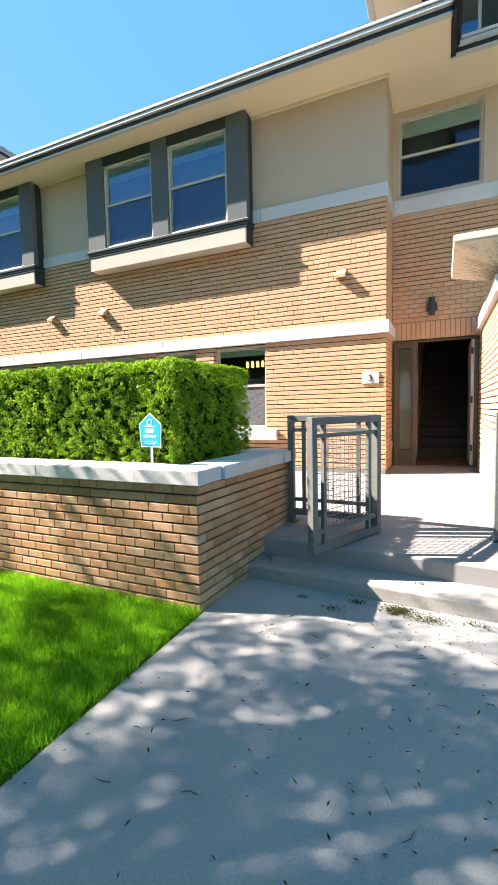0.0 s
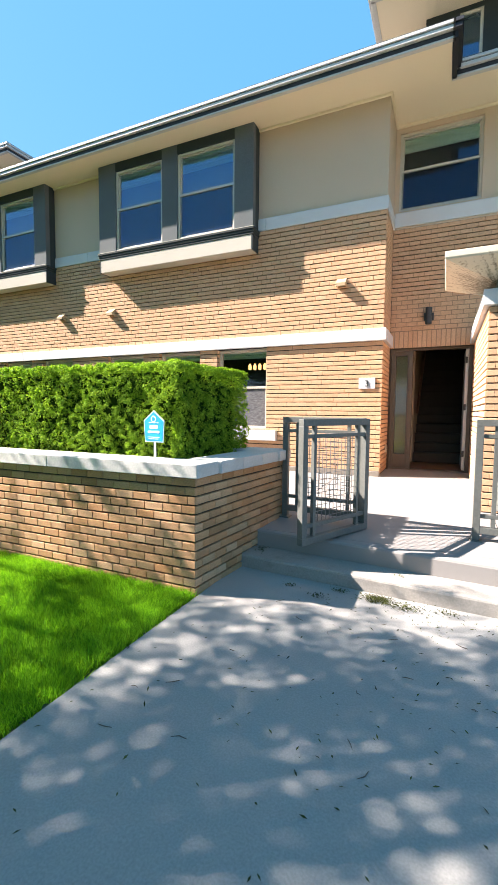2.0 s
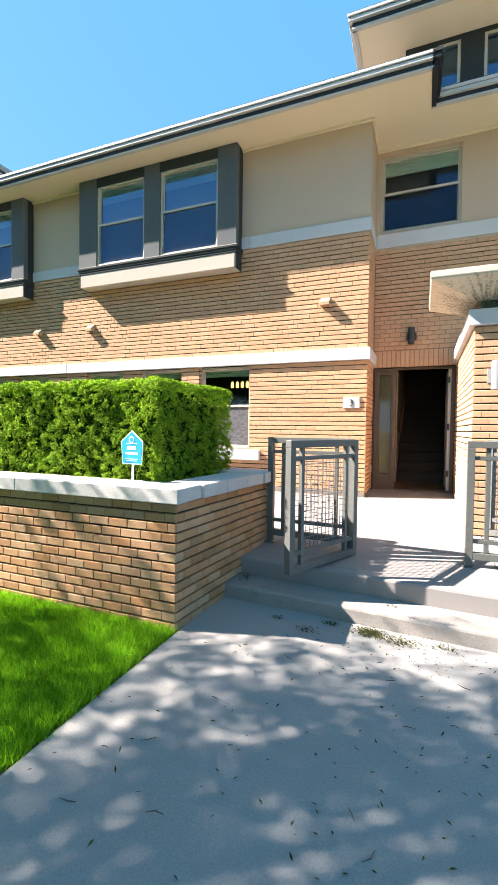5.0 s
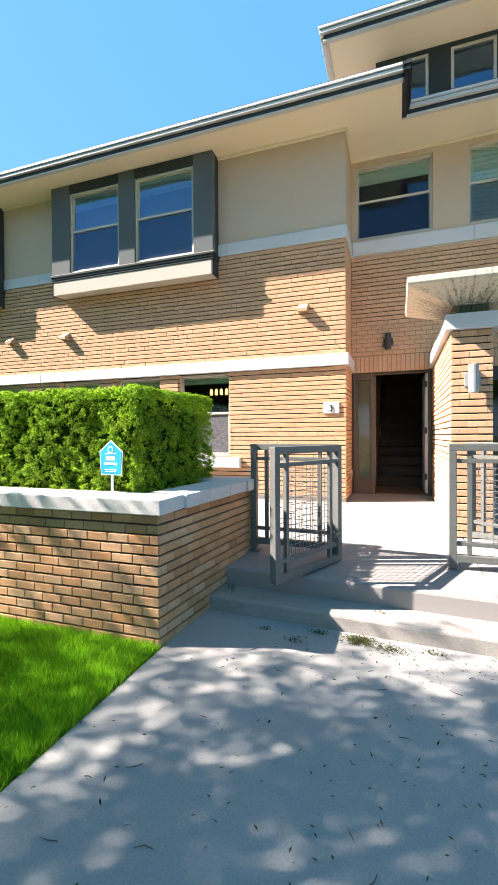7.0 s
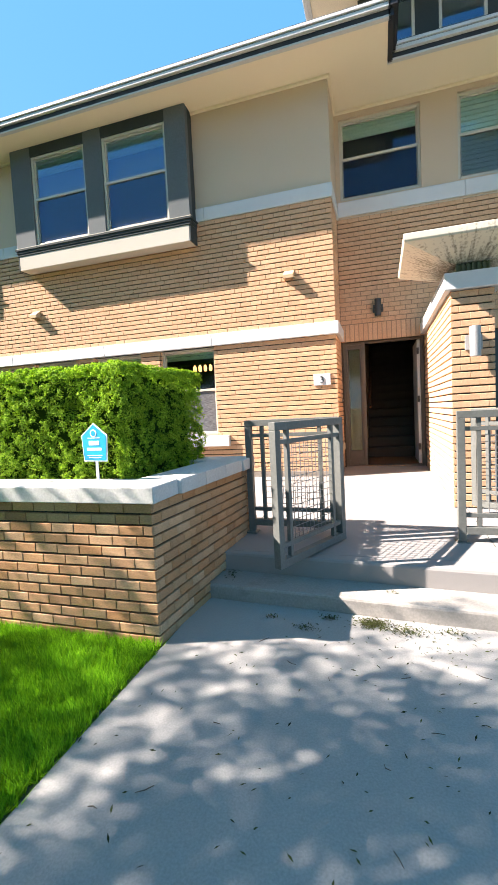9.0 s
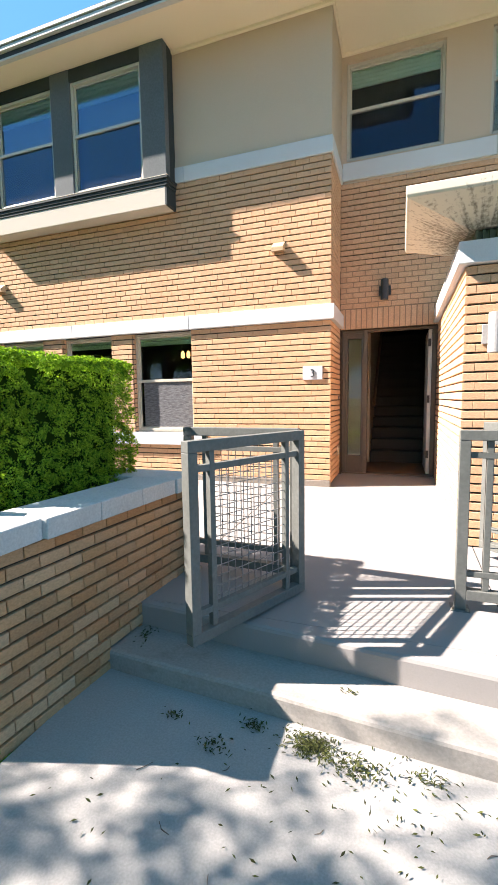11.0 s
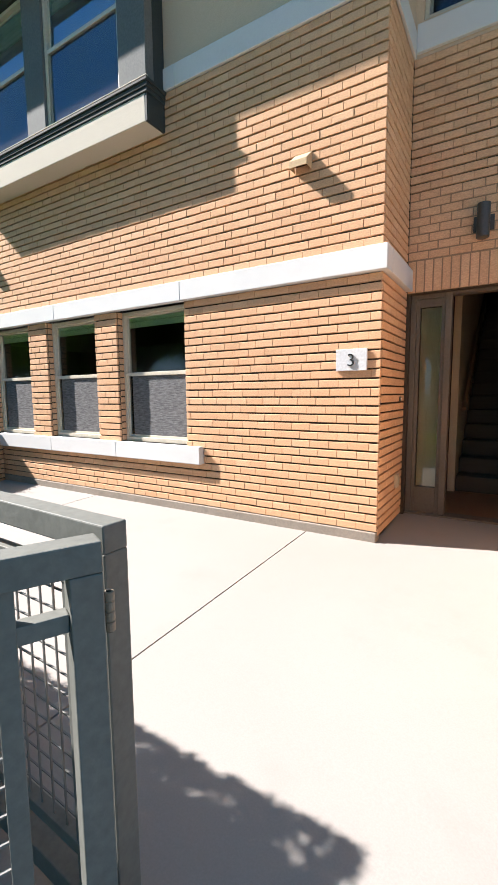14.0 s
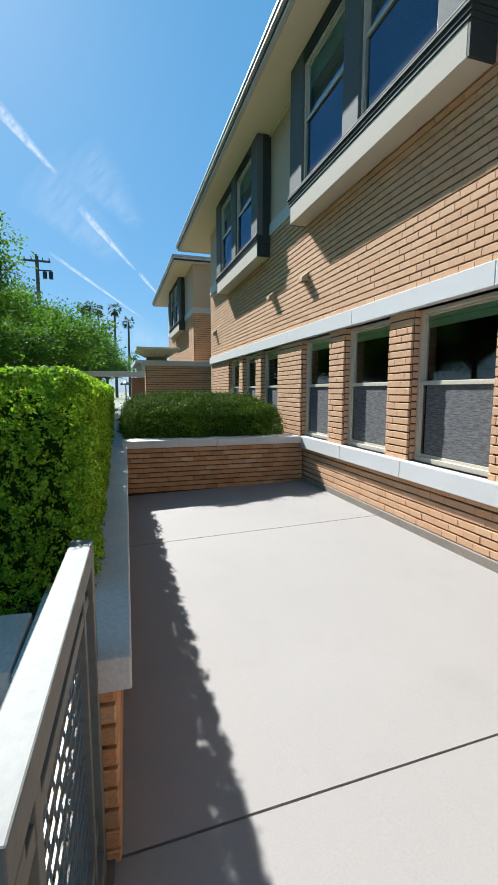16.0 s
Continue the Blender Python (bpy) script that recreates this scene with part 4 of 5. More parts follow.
structure("planter_soil", boxes((-25, PX - 0.2, PY + 0.19, PN - 0.19, 0.1, CAP1 - 0.08)), SOIL, "dark planter soil")
# planter across the patio's end
P2X = -6.20
wall_planter_end = structure("wall_planter_end", boxes((P2X - 0.2, P2X - D, PN - 0.01, FRONT - 0.01, 0.1, 0.87), (-10.9, P2X - 0.2, PN - 0.01, PN + 0.02, 0.1, 0.87)), SHADED_MORTAR, "brown brick planter wall closing the patio")
brickwork(wall_planter_end, (P2X - D, PN - 0.01, 0), 90, FRONT - PN - 0.01, floor_z(5.5), 0.87, BRICK_DARK, near=(0, 3, 0, 2), course=0.068, depth=0.022, bed=0.0135, head=0.003)
trim_run("planter_end_coping", P2X - 0.3, P2X + 0.04, PN + 0.053, FRONT - 0.062, 0.872, 0.97, CAP, "grey concrete coping across the patio's end", 1.3)
structure("planter_end_soil", boxes((-10.9, P2X - 0.2, PN + 0.02, FRONT - 0.02, 0.1, 0.88)), SOIL, "dark soil in the end planter")

# ---- hedges ----
def hedge(x0, x1, y0, y1, z0, z1, label, dense, size, seed, round_=0.10, sides="frbte", far=None, leafage=None):
    """A clipped hedge: dark core painting the shade inside, and small leaves over its bulging faces. far: the x beyond
    which leaves are larger and fewer.
    """
    rng = np.random.default_rng(seed)
    h = empty("hedge", label, "hedge", ((x0 + x1) / 2, (y0 + y1) / 2, z0))
    c = Vector(h.location)
    lx, ly, lz = (x1 - x0) / 2, (y1 - y0) / 2, z1 - z0
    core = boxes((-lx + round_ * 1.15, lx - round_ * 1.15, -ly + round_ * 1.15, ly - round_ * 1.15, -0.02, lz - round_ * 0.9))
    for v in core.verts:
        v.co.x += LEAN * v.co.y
    part("shade_core", core, HEDGE_CORE, h)
    def scatter(xa, xb, dens, leng, name):
        cs, ns = [], []
        areas = (("f", (xb - xa) * lz), ("b", (xb - xa) * lz), ("t", (xb - xa) * 2 * ly), ("e", 2 * ly * lz), ("w", 2 * ly * lz))
        for k, area in areas:
            if k not in sides or (k == "e" and xb < x1 - 0.01) or (k == "w" and xa > x0 + 0.01):
                continue
            per = 26
            m = int(area * dens / per)
            u, v, dep = rng.uniform(0, 1, m), rng.uniform(0, 1, m), np.abs(rng.normal(0, 0.032, m))
            x = xa + (xb - xa) * u
            if k in "fb":
                s = -1 if k == "f" else 1
                p = np.stack([x, s * ly * np.ones(m), v * lz], 1)
                q = np.tile([0, s, 0.25], (m, 1))
            elif k == "t":
                p = np.stack([x, (2 * v - 1) * ly, lz * np.ones(m)], 1)
                q = np.tile([0, 0, 1.0], (m, 1))
            else:
                s = 1 if k == "e" else -1
                p = np.stack([(x1 if s > 0 else x0) * np.ones(m), (2 * u - 1) * ly, v * lz], 1)
                q = np.tile([s, 0, 0.25], (m, 1))
            p[:, 0] -= c.x
            # bulges, upright clefts and rounded shoulders
            wob = 0.020 * np.sin(p[:, 0] * 9.1 + p[:, 1] * 7.3 + 1.3 * np.sin(p[:, 2] * 6)) + 0.012 * np.sin(p[:, 0] * 23 + p[:, 1] * 19 + p[:, 2] * 25) + 0.010 * np.sin(p[:, 2] * 31 + p[:, 0] * 41 + p[:, 1] * 37)
            qn = q / np.linalg.norm(q, axis=1, keepdims=True)
            p = p + qn * (wob - dep)[:, None]
            for ax, half, mid in ((0, lx, 0), (1, ly, 0)):
                e = np.clip((np.abs(p[:, ax] - mid) - (half - round_)) / round_, 0, 1.5)
                t = np.clip((p[:, 2] - (lz - round_)) / round_, 0, 1.5)
                k2 = np.maximum(np.hypot(e, t) - 1, 0)
                p[:, ax] -= np.sign(p[:, ax]) * k2 * round_ * 0.7
                p[:, 2] -= k2 * round_ * 0.7
            p[:, 0] += LEAN * p[:, 1]
            # every sprig is a small dome of leaves; hollows between them stay dark
            hollow = np.sin(p[:, 0] * 13 + 2 * np.sin(p[:, 2] * 7 + p[:, 1] * 5)) * np.sin(p[:, 2] * 11 + p[:, 1] * 12 + 2 * np.sin(p[:, 0] * 5))
            p = p - qn * np.clip(-hollow - 0.25, 0, 1)[:, None] * (0.0 if k == "t" else 0.07 if k == "f" else 0.04)
            p, qn = np.repeat(p, per, 0), np.repeat(qn, per, 0)
            way = rng.normal(0, 0.62, p.shape) + qn * np.array([1, 1, 1.0]) + np.array([0, 0, 0.25])
            way /= np.linalg.norm(way, axis=1, keepdims=True)
            sprig = leng * rng.uniform(0.9, 2.3, len(p))
            cs.append(p + way * sprig[:, None] - qn * leng * 1.6)
            ns.append(way)
        me = leaf_mesh(name, np.concatenate(cs), np.concatenate(ns), leng, leng * 0.55, rng)
        me.materials.append(leafage or HEDGE)
        ob = new("foliage", me)
        ob.parent = h
        tagged(ob, kind="stuff")
    if far is None:
        scatter(x0, x1, dense, size, "foliage")
    else:
        scatter(x1 - 1.3, x1, dense * 1.9, size * 0.72, "foliage")
        scatter(far, x1 - 1.3, dense, size, "foliage")
        scatter(x0, far, dense / 6, size * 2.2, "foliage")
    return h


hedge(-16, -2.055, 2.95, 4.10, 0.83, 1.70, "clipped bright green boxwood hedge in the planter", 17000, 0.022, 3, far=-6.0)


def shrub_bank(c, half, label, count, size, seed):
    """A loosely clipped shrub with rounded sides."""
    rng = np.random.default_rng(seed)
    h = empty("shrub", label, "shrub", c)
    v = rng.normal(size=(count, 3))
    v[:, 2] = np.abs(v[:, 2])
    v /= np.array(half) ** 0.4
    k = 5.0
    v *= (np.sum(np.abs(v) ** k, axis=1, keepdims=True)) ** (-1 / k)
    nrm = np.sign(v) * np.abs(v) ** (k - 1) / np.array(half)
    nrm /= np.linalg.norm(nrm, axis=1, keepdims=True)
    q = v * np.array(half)
    wob = 0.03 * np.sin(q[:, 0] * 31 + 3 * np.sin(q[:, 1] * 9)) * np.sin(q[:, 1] * 27 + q[:, 2] * 23) + 0.05 * np.sin(q[:, 0] * 6.1 + q[:, 1] * 5) + 0.03 * np.sin(q[:, 0] * 17 + q[:, 1] * 13 + q[:, 2] * 11) - np.abs(rng.normal(0, 0.035, count)) + rng.exponential(0.022, count) * (np.sin(q[:, 0] * 43) * np.sin(q[:, 1] * 39 + q[:, 2] * 41) > 0)
    me = leaf_mesh("foliage", q + nrm * wob[:, None], nrm, size, size * 0.36, rng, 2.2)
    me.materials.append(SHRUB)
    ob = new("foliage", me)
    ob.parent = h
    tagged(ob, kind="stuff")
    # dark inner body, painting the shade behind the shrub's leaves
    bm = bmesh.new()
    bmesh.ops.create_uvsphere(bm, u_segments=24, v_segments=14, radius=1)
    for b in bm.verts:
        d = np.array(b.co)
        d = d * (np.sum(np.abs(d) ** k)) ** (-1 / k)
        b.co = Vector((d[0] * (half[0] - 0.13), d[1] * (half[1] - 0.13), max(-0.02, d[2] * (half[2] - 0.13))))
    part("shade_core", bm, HEDGE_CORE, h)
    return h


shrub_bank((-8.1, 5.5, 0.88), (1.68, 1.18, 0.62), "rounded dark green shrub in the end planter", 110000, 0.034, 4)

# ---- lawn ----
rng = np.random.default_rng(11)
def blades(x0, x1, y0, y1, count, h):
    x, y = rng.uniform(x0, x1, count), rng.uniform(y0, y1, count)
    edge = -1.74 - 0.02 * np.abs(np.sin(y * 31) + np.sin(y * 77))
    keep = x < edge
    x, y = x[keep], y[keep]
    m = len(x)
    a, hh = rng.uniform(0, 6.283, m), h * rng.uniform(0.6, 1.4, m) * (1 + 0.3 * np.sin(x * 5) * np.sin(y * 6))
    w = 0.0034
    lean = rng.normal(0, 0.45, (m, 2)) * hh[:, None]
    co = np.empty((m, 3, 3))
    co[:, 0] = np.stack([x - w * np.cos(a), y - w * np.sin(a), np.full(m, GROUND - 0.02)], 1)
    co[:, 1] = np.stack([x + w * np.cos(a), y + w * np.sin(a), np.full(m, GROUND - 0.02)], 1)
    co[:, 2] = np.stack([x + lean[:, 0], y + lean[:, 1], GROUND - 0.02 + hh], 1)
    me = bpy.data.meshes.new("lawn_grass")
    me.vertices.add(3 * m)
    me.vertices.foreach_set("co", co.astype(np.float32).ravel())
    me.loops.add(3 * m)
    me.loops.foreach_set("vertex_index", np.arange(3 * m, dtype=np.int32))
    me.polygons.add(m)
    me.polygons.foreach_set("loop_start", np.arange(0, 3 * m, 3, dtype=np.int32))
    me.update(calc_edges=True)
    me.materials.append(GRASS)
    return tagged(new("lawn_grass", me), "short bright green lawn grass", "grass", kind="stuff")


blades(-4.3, -1.70, 0.4, 2.645, 170000, 0.058)
blades(-9, -4.3, -1.5, 2.645, 70000, 0.07)
blades(-9, -1.70, -5.0, 0.4, 90000, 0.07)

# ---- trees ----
def tree(at, height, crown, leaves, size, label, seed, limbs=9, thin=None):
    """Tapered trunk, forking limbs, and clumps of small leaves round their tips. crown: centre height and radii;
    thin: the oblong (x, y, rx, ry) on the ground, seen along the sun, towards whose rim the crown breaks up into clumps."""
    rng = np.random.default_rng(seed)
    t = empty("tree", label, "tree", at)
    cz, rx, ry, rz = crown
    bm = bmesh.new()
    add_tube(bm, [(0, 0, -0.1), (0.05, 0.02, height * 0.2), (-0.05, 0.08, height * 0.38), (0.04, 0, cz)], [0.16 * height / 6, 0.12 * height / 6, 0.10 * height / 6, 0.03], 10)
    tips = []
    for i in range(limbs):
        a, e = 6.283 * i / limbs + rng.uniform(-0.3, 0.3), rng.uniform(-0.35, 0.95)
        r = rng.uniform(0.55, 0.95)
        tip = np.array([rx * r * math.cos(a) * math.cos(e), ry * r * math.sin(a) * math.cos(e), cz + rz * r * math.sin(e)])
        s = np.array([0, 0.05, height * rng.uniform(0.3, 0.5)])
        m1 = s * 0.45 + tip * 0.55 + rng.normal(0, 0.12, 3) + np.array([0, 0, 0.15])
        add_tube(bm, [tuple(s), tuple(m1), tuple(tip)], [0.05 * height / 6, 0.03 * height / 6, 0.008], 6)
        tips += [tip, m1 * 0.4 + tip * 0.6]
        for k in range(4):
            t2 = tip + rng.normal(0, 1, 3) * np.array([rx, ry, rz]) * 0.27
            add_tube(bm, [tuple(m1 * 0.5 + tip * 0.5), tuple(t2)], [0.014, 0.004], 5)
            tips.append(t2)
    part("trunk", bm, BARK, t, smooth=True)
    tips = np.array(tips)
    pick = rng.integers(0, len(tips), leaves // 24)
    cl = tips[pick] + rng.normal(0, 1, (len(pick), 3)) * np.array([rx, ry, rz]) * 0.15
    if thin:
        u, v = (cl[:, i] + at[i] - cl[:, 2] * SUN_WAY[i] / SUN_WAY.z for i in (0, 1))
        rim = np.maximum(np.abs(u - thin[0]) / thin[2], np.abs(v - thin[1]) / thin[3])
        lump = 0.5 * (np.sin(10 * u + 2.2 * np.sin(4.5 * v)) + np.sin(11.5 * v + 2.4 * np.sin(5.5 * u + 1)))
        cl = cl[lump > np.maximum(-0.95, -0.98 + 2.9 * (rim - 0.42))]
        pick = cl
    cen = np.repeat(cl, 24, 0) + rng.normal(0, 1, (len(pick) * 24, 3)) * size * np.array([1.5, 1.5, 1.0])
    me = leaf_mesh("crown", cen, np.tile([0, 0, 1.0], (len(cen), 1)), size, size * 0.42, rng, 1.4)
    me.materials.append(TREE_LEAF)
    ob = new("crown", me)
    ob.parent = t
    tagged(ob, kind="stuff")
    return t


tree((-4.7, -0.5, 0), 6.5, (5.0, 2.7, 2.5, 1.4), 170000, 0.075, "shade tree with fine feathery leaves beside the lawn", 5, limbs=18, thin=(2.6, -0.9, 5.0, 4.4))
tree((-8.0, 0.3, 0), 5.6, (4.5, 1.9, 1.5, 1.1), 6000, 0.09, "young shade tree with fine feathery leaves on the lawn", 8, limbs=9, thin=(-3.1, 1.75, 1.9, 1.5))
tree((-12.6, 0.15, 0), 6.2, (4.7, 1.7, 1.6, 1.5), 30000, 0.11, "shade tree with drooping fine leaves beyond the lawn", 10, limbs=11)
tree((-9.4, -3.4, 0), 7.5, (6.4, 2.8, 2.6, 1.6), 9000, 0.11, "taller shade tree with fine leaves behind the lawn", 9, limbs=13)
tree((-2.6, -4.6, 0), 6.5, (5.2, 2.6, 2.4, 1.6), 16000, 0.10, "shade tree with fine feathery leaves beside the path", 6, limbs=10)
street = tree((-21, 0.6, 0), 6.0, (3.6, 2.6, 2.4, 2.2), 30000, 0.15, "leafy green street tree beyond the hedge", 7, limbs=12)
for x, y, s, r in ((-15.5, -0.2, 0.9, 70), (-26, -2.6, 1.25, 140), (-32, 0.6, 1.2, 200), (-24, -6.5, 1.4, 20), (-38, -3, 1.5, 300), (-15.5, -5.0, 1.2, 250), (-14, -12, 1.4, 10), (-4, -14, 1.4, 100), (6, -13, 1.3, 180), (-44, 2.6, 1.1, 50)):
    t2 = copy_thing(street, pose(x, y, 0, 0, 0, r))
    t2.scale = (s, s, s * 0.95)


def palm(at, height, seed):
    rng = random.Random(seed)
    p = empty("palm_tree", "tall slim fan palm far beyond the street", "palm tree", at, "distant palms")
    part("trunk", tube([(0, 0, 0), (0.2, 0, height * 0.5), (0.1, 0.1, height)], [0.35, 0.25, 0.22], 8), BARK, p)
    bm = bmesh.new()
    for i in range(40):
        a, e = rng.uniform(0, 6.283), rng.uniform(-1.0, 1.1)
        L = rng.uniform(1.5, 2.1)
        d = Vector((math.cos(a) * math.cos(e), math.sin(a) * math.cos(e), math.sin(e)))
        o = Vector((0.1, 0.1, height))
        side = d.cross(Vector((0, 0, 1))).normalized()
        up = side.cross(d)
        for k in range(9):
            w = (k - 4) / 4
            tip = o + d * L * (1 - 0.25 * abs(w)) + side * w * 0.75 - Vector((0, 0, 0.35 * abs(w) + 0.25))
            b0 = o + d * L * 0.5
            bm.faces.new([bm.verts.new(q) for q in (b0, b0 + (tip - b0) * 0.5 + up * 0.06 + side * 0.05, tip, b0 + (tip - b0) * 0.5 - side * 0.05)])
    part("crown", bm, PALM_LEAF, p)
    return p


for i, (dx, dy, far, top) in enumerate(((-0.989, 0.031, 70, 0.150), (-0.986, 0.003, 66, 0.176), (-0.984, -0.030, 72, 0.172), (-0.984, -0.046, 70, 0.178), (-0.984, -0.060, 68, 0.176), (-0.985, -0.016, 64, 0.128), (-0.99, 0.040, 95, 0.078), (-0.985, -0.052, 80, 0.165))):
    far *= 1.6
    palm((-0.45 + dx * far, 4.18 + dy * far, 0), 1.62 + top * far - 0.4, i)

# ---- far end of the row ----
wing(-14.2, -13.82, "wall_wing_far")
structure("wall_far_recess", boxes((-16, END - 0.2, RECESS, RECESS + 0.3, -0.1, SOFF)), STUCCO, "beige wall of the far entry")
wall_far = structure("wall_far", boxes((-22.5, -15.4, FRONT + D, 13, -0.1, BAND0)), SHADED_MORTAR, "buff brick house at the row's far end")
brickwork(wall_far, (-22.5, FRONT + D, 0), 0, 7.1, 0.3, BAND0)
brickwork(wall_far, (-15.4, FRONT + 0.03, 0), 90, 1.0, 0.3, BAND0)
structure("wall_far_stucco", boxes((-22.5, -15.4, FRONT, 13, BAND0, SOFF)), STUCCO, "beige stucco storey of the far house")
trim_run("sill_band_far", -22.5, -15.38, FRONT - 0.02, FRONT + 0.9, BAND0, BAND1, CONC_TRIM, "pale grey band of the far house")
bay_window(-20.2, -17.2, "slate-painted double bay window of the far house")
structure("soffit_far", boxes((-23.2, -15.2, EAVE, 12, SOFF + 0.0, SOFF + 0.06)), SOFFIT, "cream soffit of the far house")
eave_edge("eave_fascia_far", [(-23.2, 12), (-23.2, EAVE), (-15.2, EAVE), (-15.2, 7.4)], SOFF, "dark fascia of the far house")
structure("roof_far", hip(-23.2, -15.2, EAVE, 13, SOFF + 0.165, 0.5, 2.2), ROOFING, "low dark roof of the far house")
# the next stair tower's roof above the row
structure("wall_tower", boxes((-14.6, -10.75, 8.25, 12, SOFF + 0.3, 7.45)), STUCCO, "beige stucco wall of the next roof storey")
structure("soffit_tower", boxes((-15.2, -9.95, 7.45, 12.6, 7.45, 7.51)), SOFFIT, "cream soffit of the next roof storey")
eave_edge("eave_fascia_tower", [(-15.2, 7.45), (-9.95, 7.45), (-9.95, 12.5)], 7.45, "pale gutter and dark fascia boards of the next roof storey")
structure("roof_tower", hip(-15.2, -9.95, 7.45, 12.6, 7.615, 0.4, 2.0), ROOFING, "low dark roof of the next roof storey")
# pergola beam and walls beyond the hedge's end
structure("wall_far_gate", boxes((-24.4, -24.1, -1.0, 2.3, -0.1, 2.35), (-24.4, -24.1, 5.0, 5.9, -0.1, 2.3)), worn("far_brick", (0.26, 0.14, 0.09), (0.30, 0.17, 0.11), (0.2, 0.1, 0.07)), "brown brick gate walls at the row's end")
structure("gate_beam", boxes((-24.6, -23.9, 1.8, 6.2, 2.35, 2.6)), CONC_TRIM, "pale beam across the far gate", 0.01)
structure("far_garage", boxes((-40, -33, 6.0, 12, -0.1, 3.6)), DISTANT, "pale building beyond the far gate")
structure("far_garage_roof", boxes((-40.4, -32.6, 5.6, 12.4, 3.6, 3.8)), CONC_TRIM, "flat pale roof beyond the far gate")
lamp = empty("garden_lamp", "small dark path lamp with a flat shade", "path lamp", (-17.0, 4.55, -0.02))
part("pole", tube([(0, 0, 0), (0, 0, 1.9)], [0.025, 0.02], 8), BLACK, lamp)
part("shade", tube([(0, 0, 1.85), (0, 0, 1.9), (0, 0, 1.98)], [0.2, 0.18, 0.03], 16), BLACK, lamp)
structure("wall_planter_far", boxes((-13.3, -10.9, 4.1, 4.4, -0.1, 0.95), (-13.6, -13.3, 4.1, 6.7, -0.1, 0.95)), CAP, "grey coping and wall of the next patio")

# utility pole
pole = empty("utility_pole", "dark wooden utility pole with crossarm and transformers", "utility pole", (-0.45 - 0.965 * 45, 4.18 - 0.139 * 45, 0))
part("pole", tube([(0, 0, 0), (0, 0, 13.4)], [0.2, 0.15], 10), BARK, pole)
part("crossarm", boxes((-0.08, 0.08, -1.1, 1.1, 12.9, 13.05)), BARK, pole)
for y in (-1.0, -0.45, 0.45, 1.0):
    part("insulator", tube([(0, y, 13.05), (0, y, 13.3)], [0.05, 0.03], 8), BLACK, pole)
for y in (0.6, 1.1):
    part("transformer", tube([(0, y, 11.5), (0, y, 12.1)], [0.18, 0.18], 12), BLACK, pole)
part("bracket", boxes((-0.05, 0.05, 0.1, 1.2, 12.15, 12.25)), BLACK, pole)

# contrails far up
def ice_mat(name, amount, power):
    """Thin ice cloud, fading towards its edges and ends."""
    m = mat(name, (1, 1, 1))
    n, l, b = nodes(m)
    n.remove(b)
    em, tr, mx, nz, tc, sep = (n.new("ShaderNode" + k) for k in ("Emission", "BsdfTransparent", "MixShader", "TexNoise", "TexCoord", "SeparateXYZ"))
    nz.inputs["Scale"].default_value, nz.inputs["Detail"].default_value = 2.4, 6
    l.new(tc.outputs["UV"], nz.inputs[0])
    l.new(tc.outputs["UV"], sep.inputs[0])

    def mth(op, *vs):
        q = n.new("ShaderNodeMath")
        q.operation, q.use_clamp = op, True
        for i, v in enumerate(vs):
            if isinstance(v, (int, float)):
                q.inputs[i].default_value = v
            else:
                l.new(v, q.inputs[i])
        return q.outputs[0]

    def hump(s):
        a = mth("MULTIPLY", s, mth("SUBTRACT", 1.0, s))
        return mth("MULTIPLY", a, 4.0)

    along = mth("MULTIPLY", sep.outputs[0], 1 / 6)
    edge = mth("POWER", hump(sep.outputs[1]), power)
    wisp = mth("MULTIPLY", mth("SUBTRACT", nz.outputs[0], 0.22), amount)
    fade = mth("MULTIPLY", mth("MULTIPLY", edge, mth("POWER", hump(along), 0.6)), wisp)
    em.inputs[0].default_value, em.inputs[1].default_value = (0.95, 0.98, 1.0, 1), 0.42
    l.new(fade, mx.inputs[0])
    l.new(tr.outputs[0], mx.inputs[1])
    l.new(em.outputs[0], mx.inputs[2])
    l.new(mx.outputs[0], n["Material Output"].inputs[0])
    return m


CONTRAIL, WISP = ice_mat("contrail_ice", 1.7, 1.6), ice_mat("cirrus_ice", 0.38, 1.2)
EYE0 = Vector((-0.448, 4.182, 1.624))
for (d0, d1, w) in (((-0.915, -0.13, 0.40), (-0.965, 0.02, 0.27), 95), ((-0.90, -0.05, 0.44), (-0.945, 0.06, 0.33), 70), ((-0.985, -0.06, 0.16), (-0.985, 0.13, 0.10), 80), ((-0.86, -0.18, 0.475), (-0.915, -0.09, 0.397), 17), ((-0.936, -0.056, 0.352), (-0.967, 0.05, 0.249), 12), ((-0.955, -0.115, 0.268), (-0.986, 0.066, 0.153), 6), ((-0.967, 0.055, 0.246), (-0.975, 0.10, 0.20), 7)):
    a, b2 = EYE0 + Vector(d0) * 1500, EYE0 + Vector(d1) * 1500
    side = (b2 - a).cross(a - EYE0).normalized() * w
    me = bpy.data.meshes.new("contrail")
    me.from_pydata([tuple(v) for v in (a - side * 1.2, b2 - side * 0.5, b2 + side * 0.5, a + side * 1.2)], [], [(0, 1, 2, 3)])
    uv = me.uv_layers.new()
    for i, c in enumerate(((0, 0), (6, 0), (6, 1), (0, 1))):
        uv.data[i].uv = c
    me.materials.append(WISP if w > 40 else CONTRAIL)
    ob = tagged(new("cirrus_cloud" if w > 40 else "contrail", me), "faint white cirrus wisp in the sky" if w > 40 else "thin white contrail across the sky", "cloud", kind="structure")
    ob.visible_shadow = False

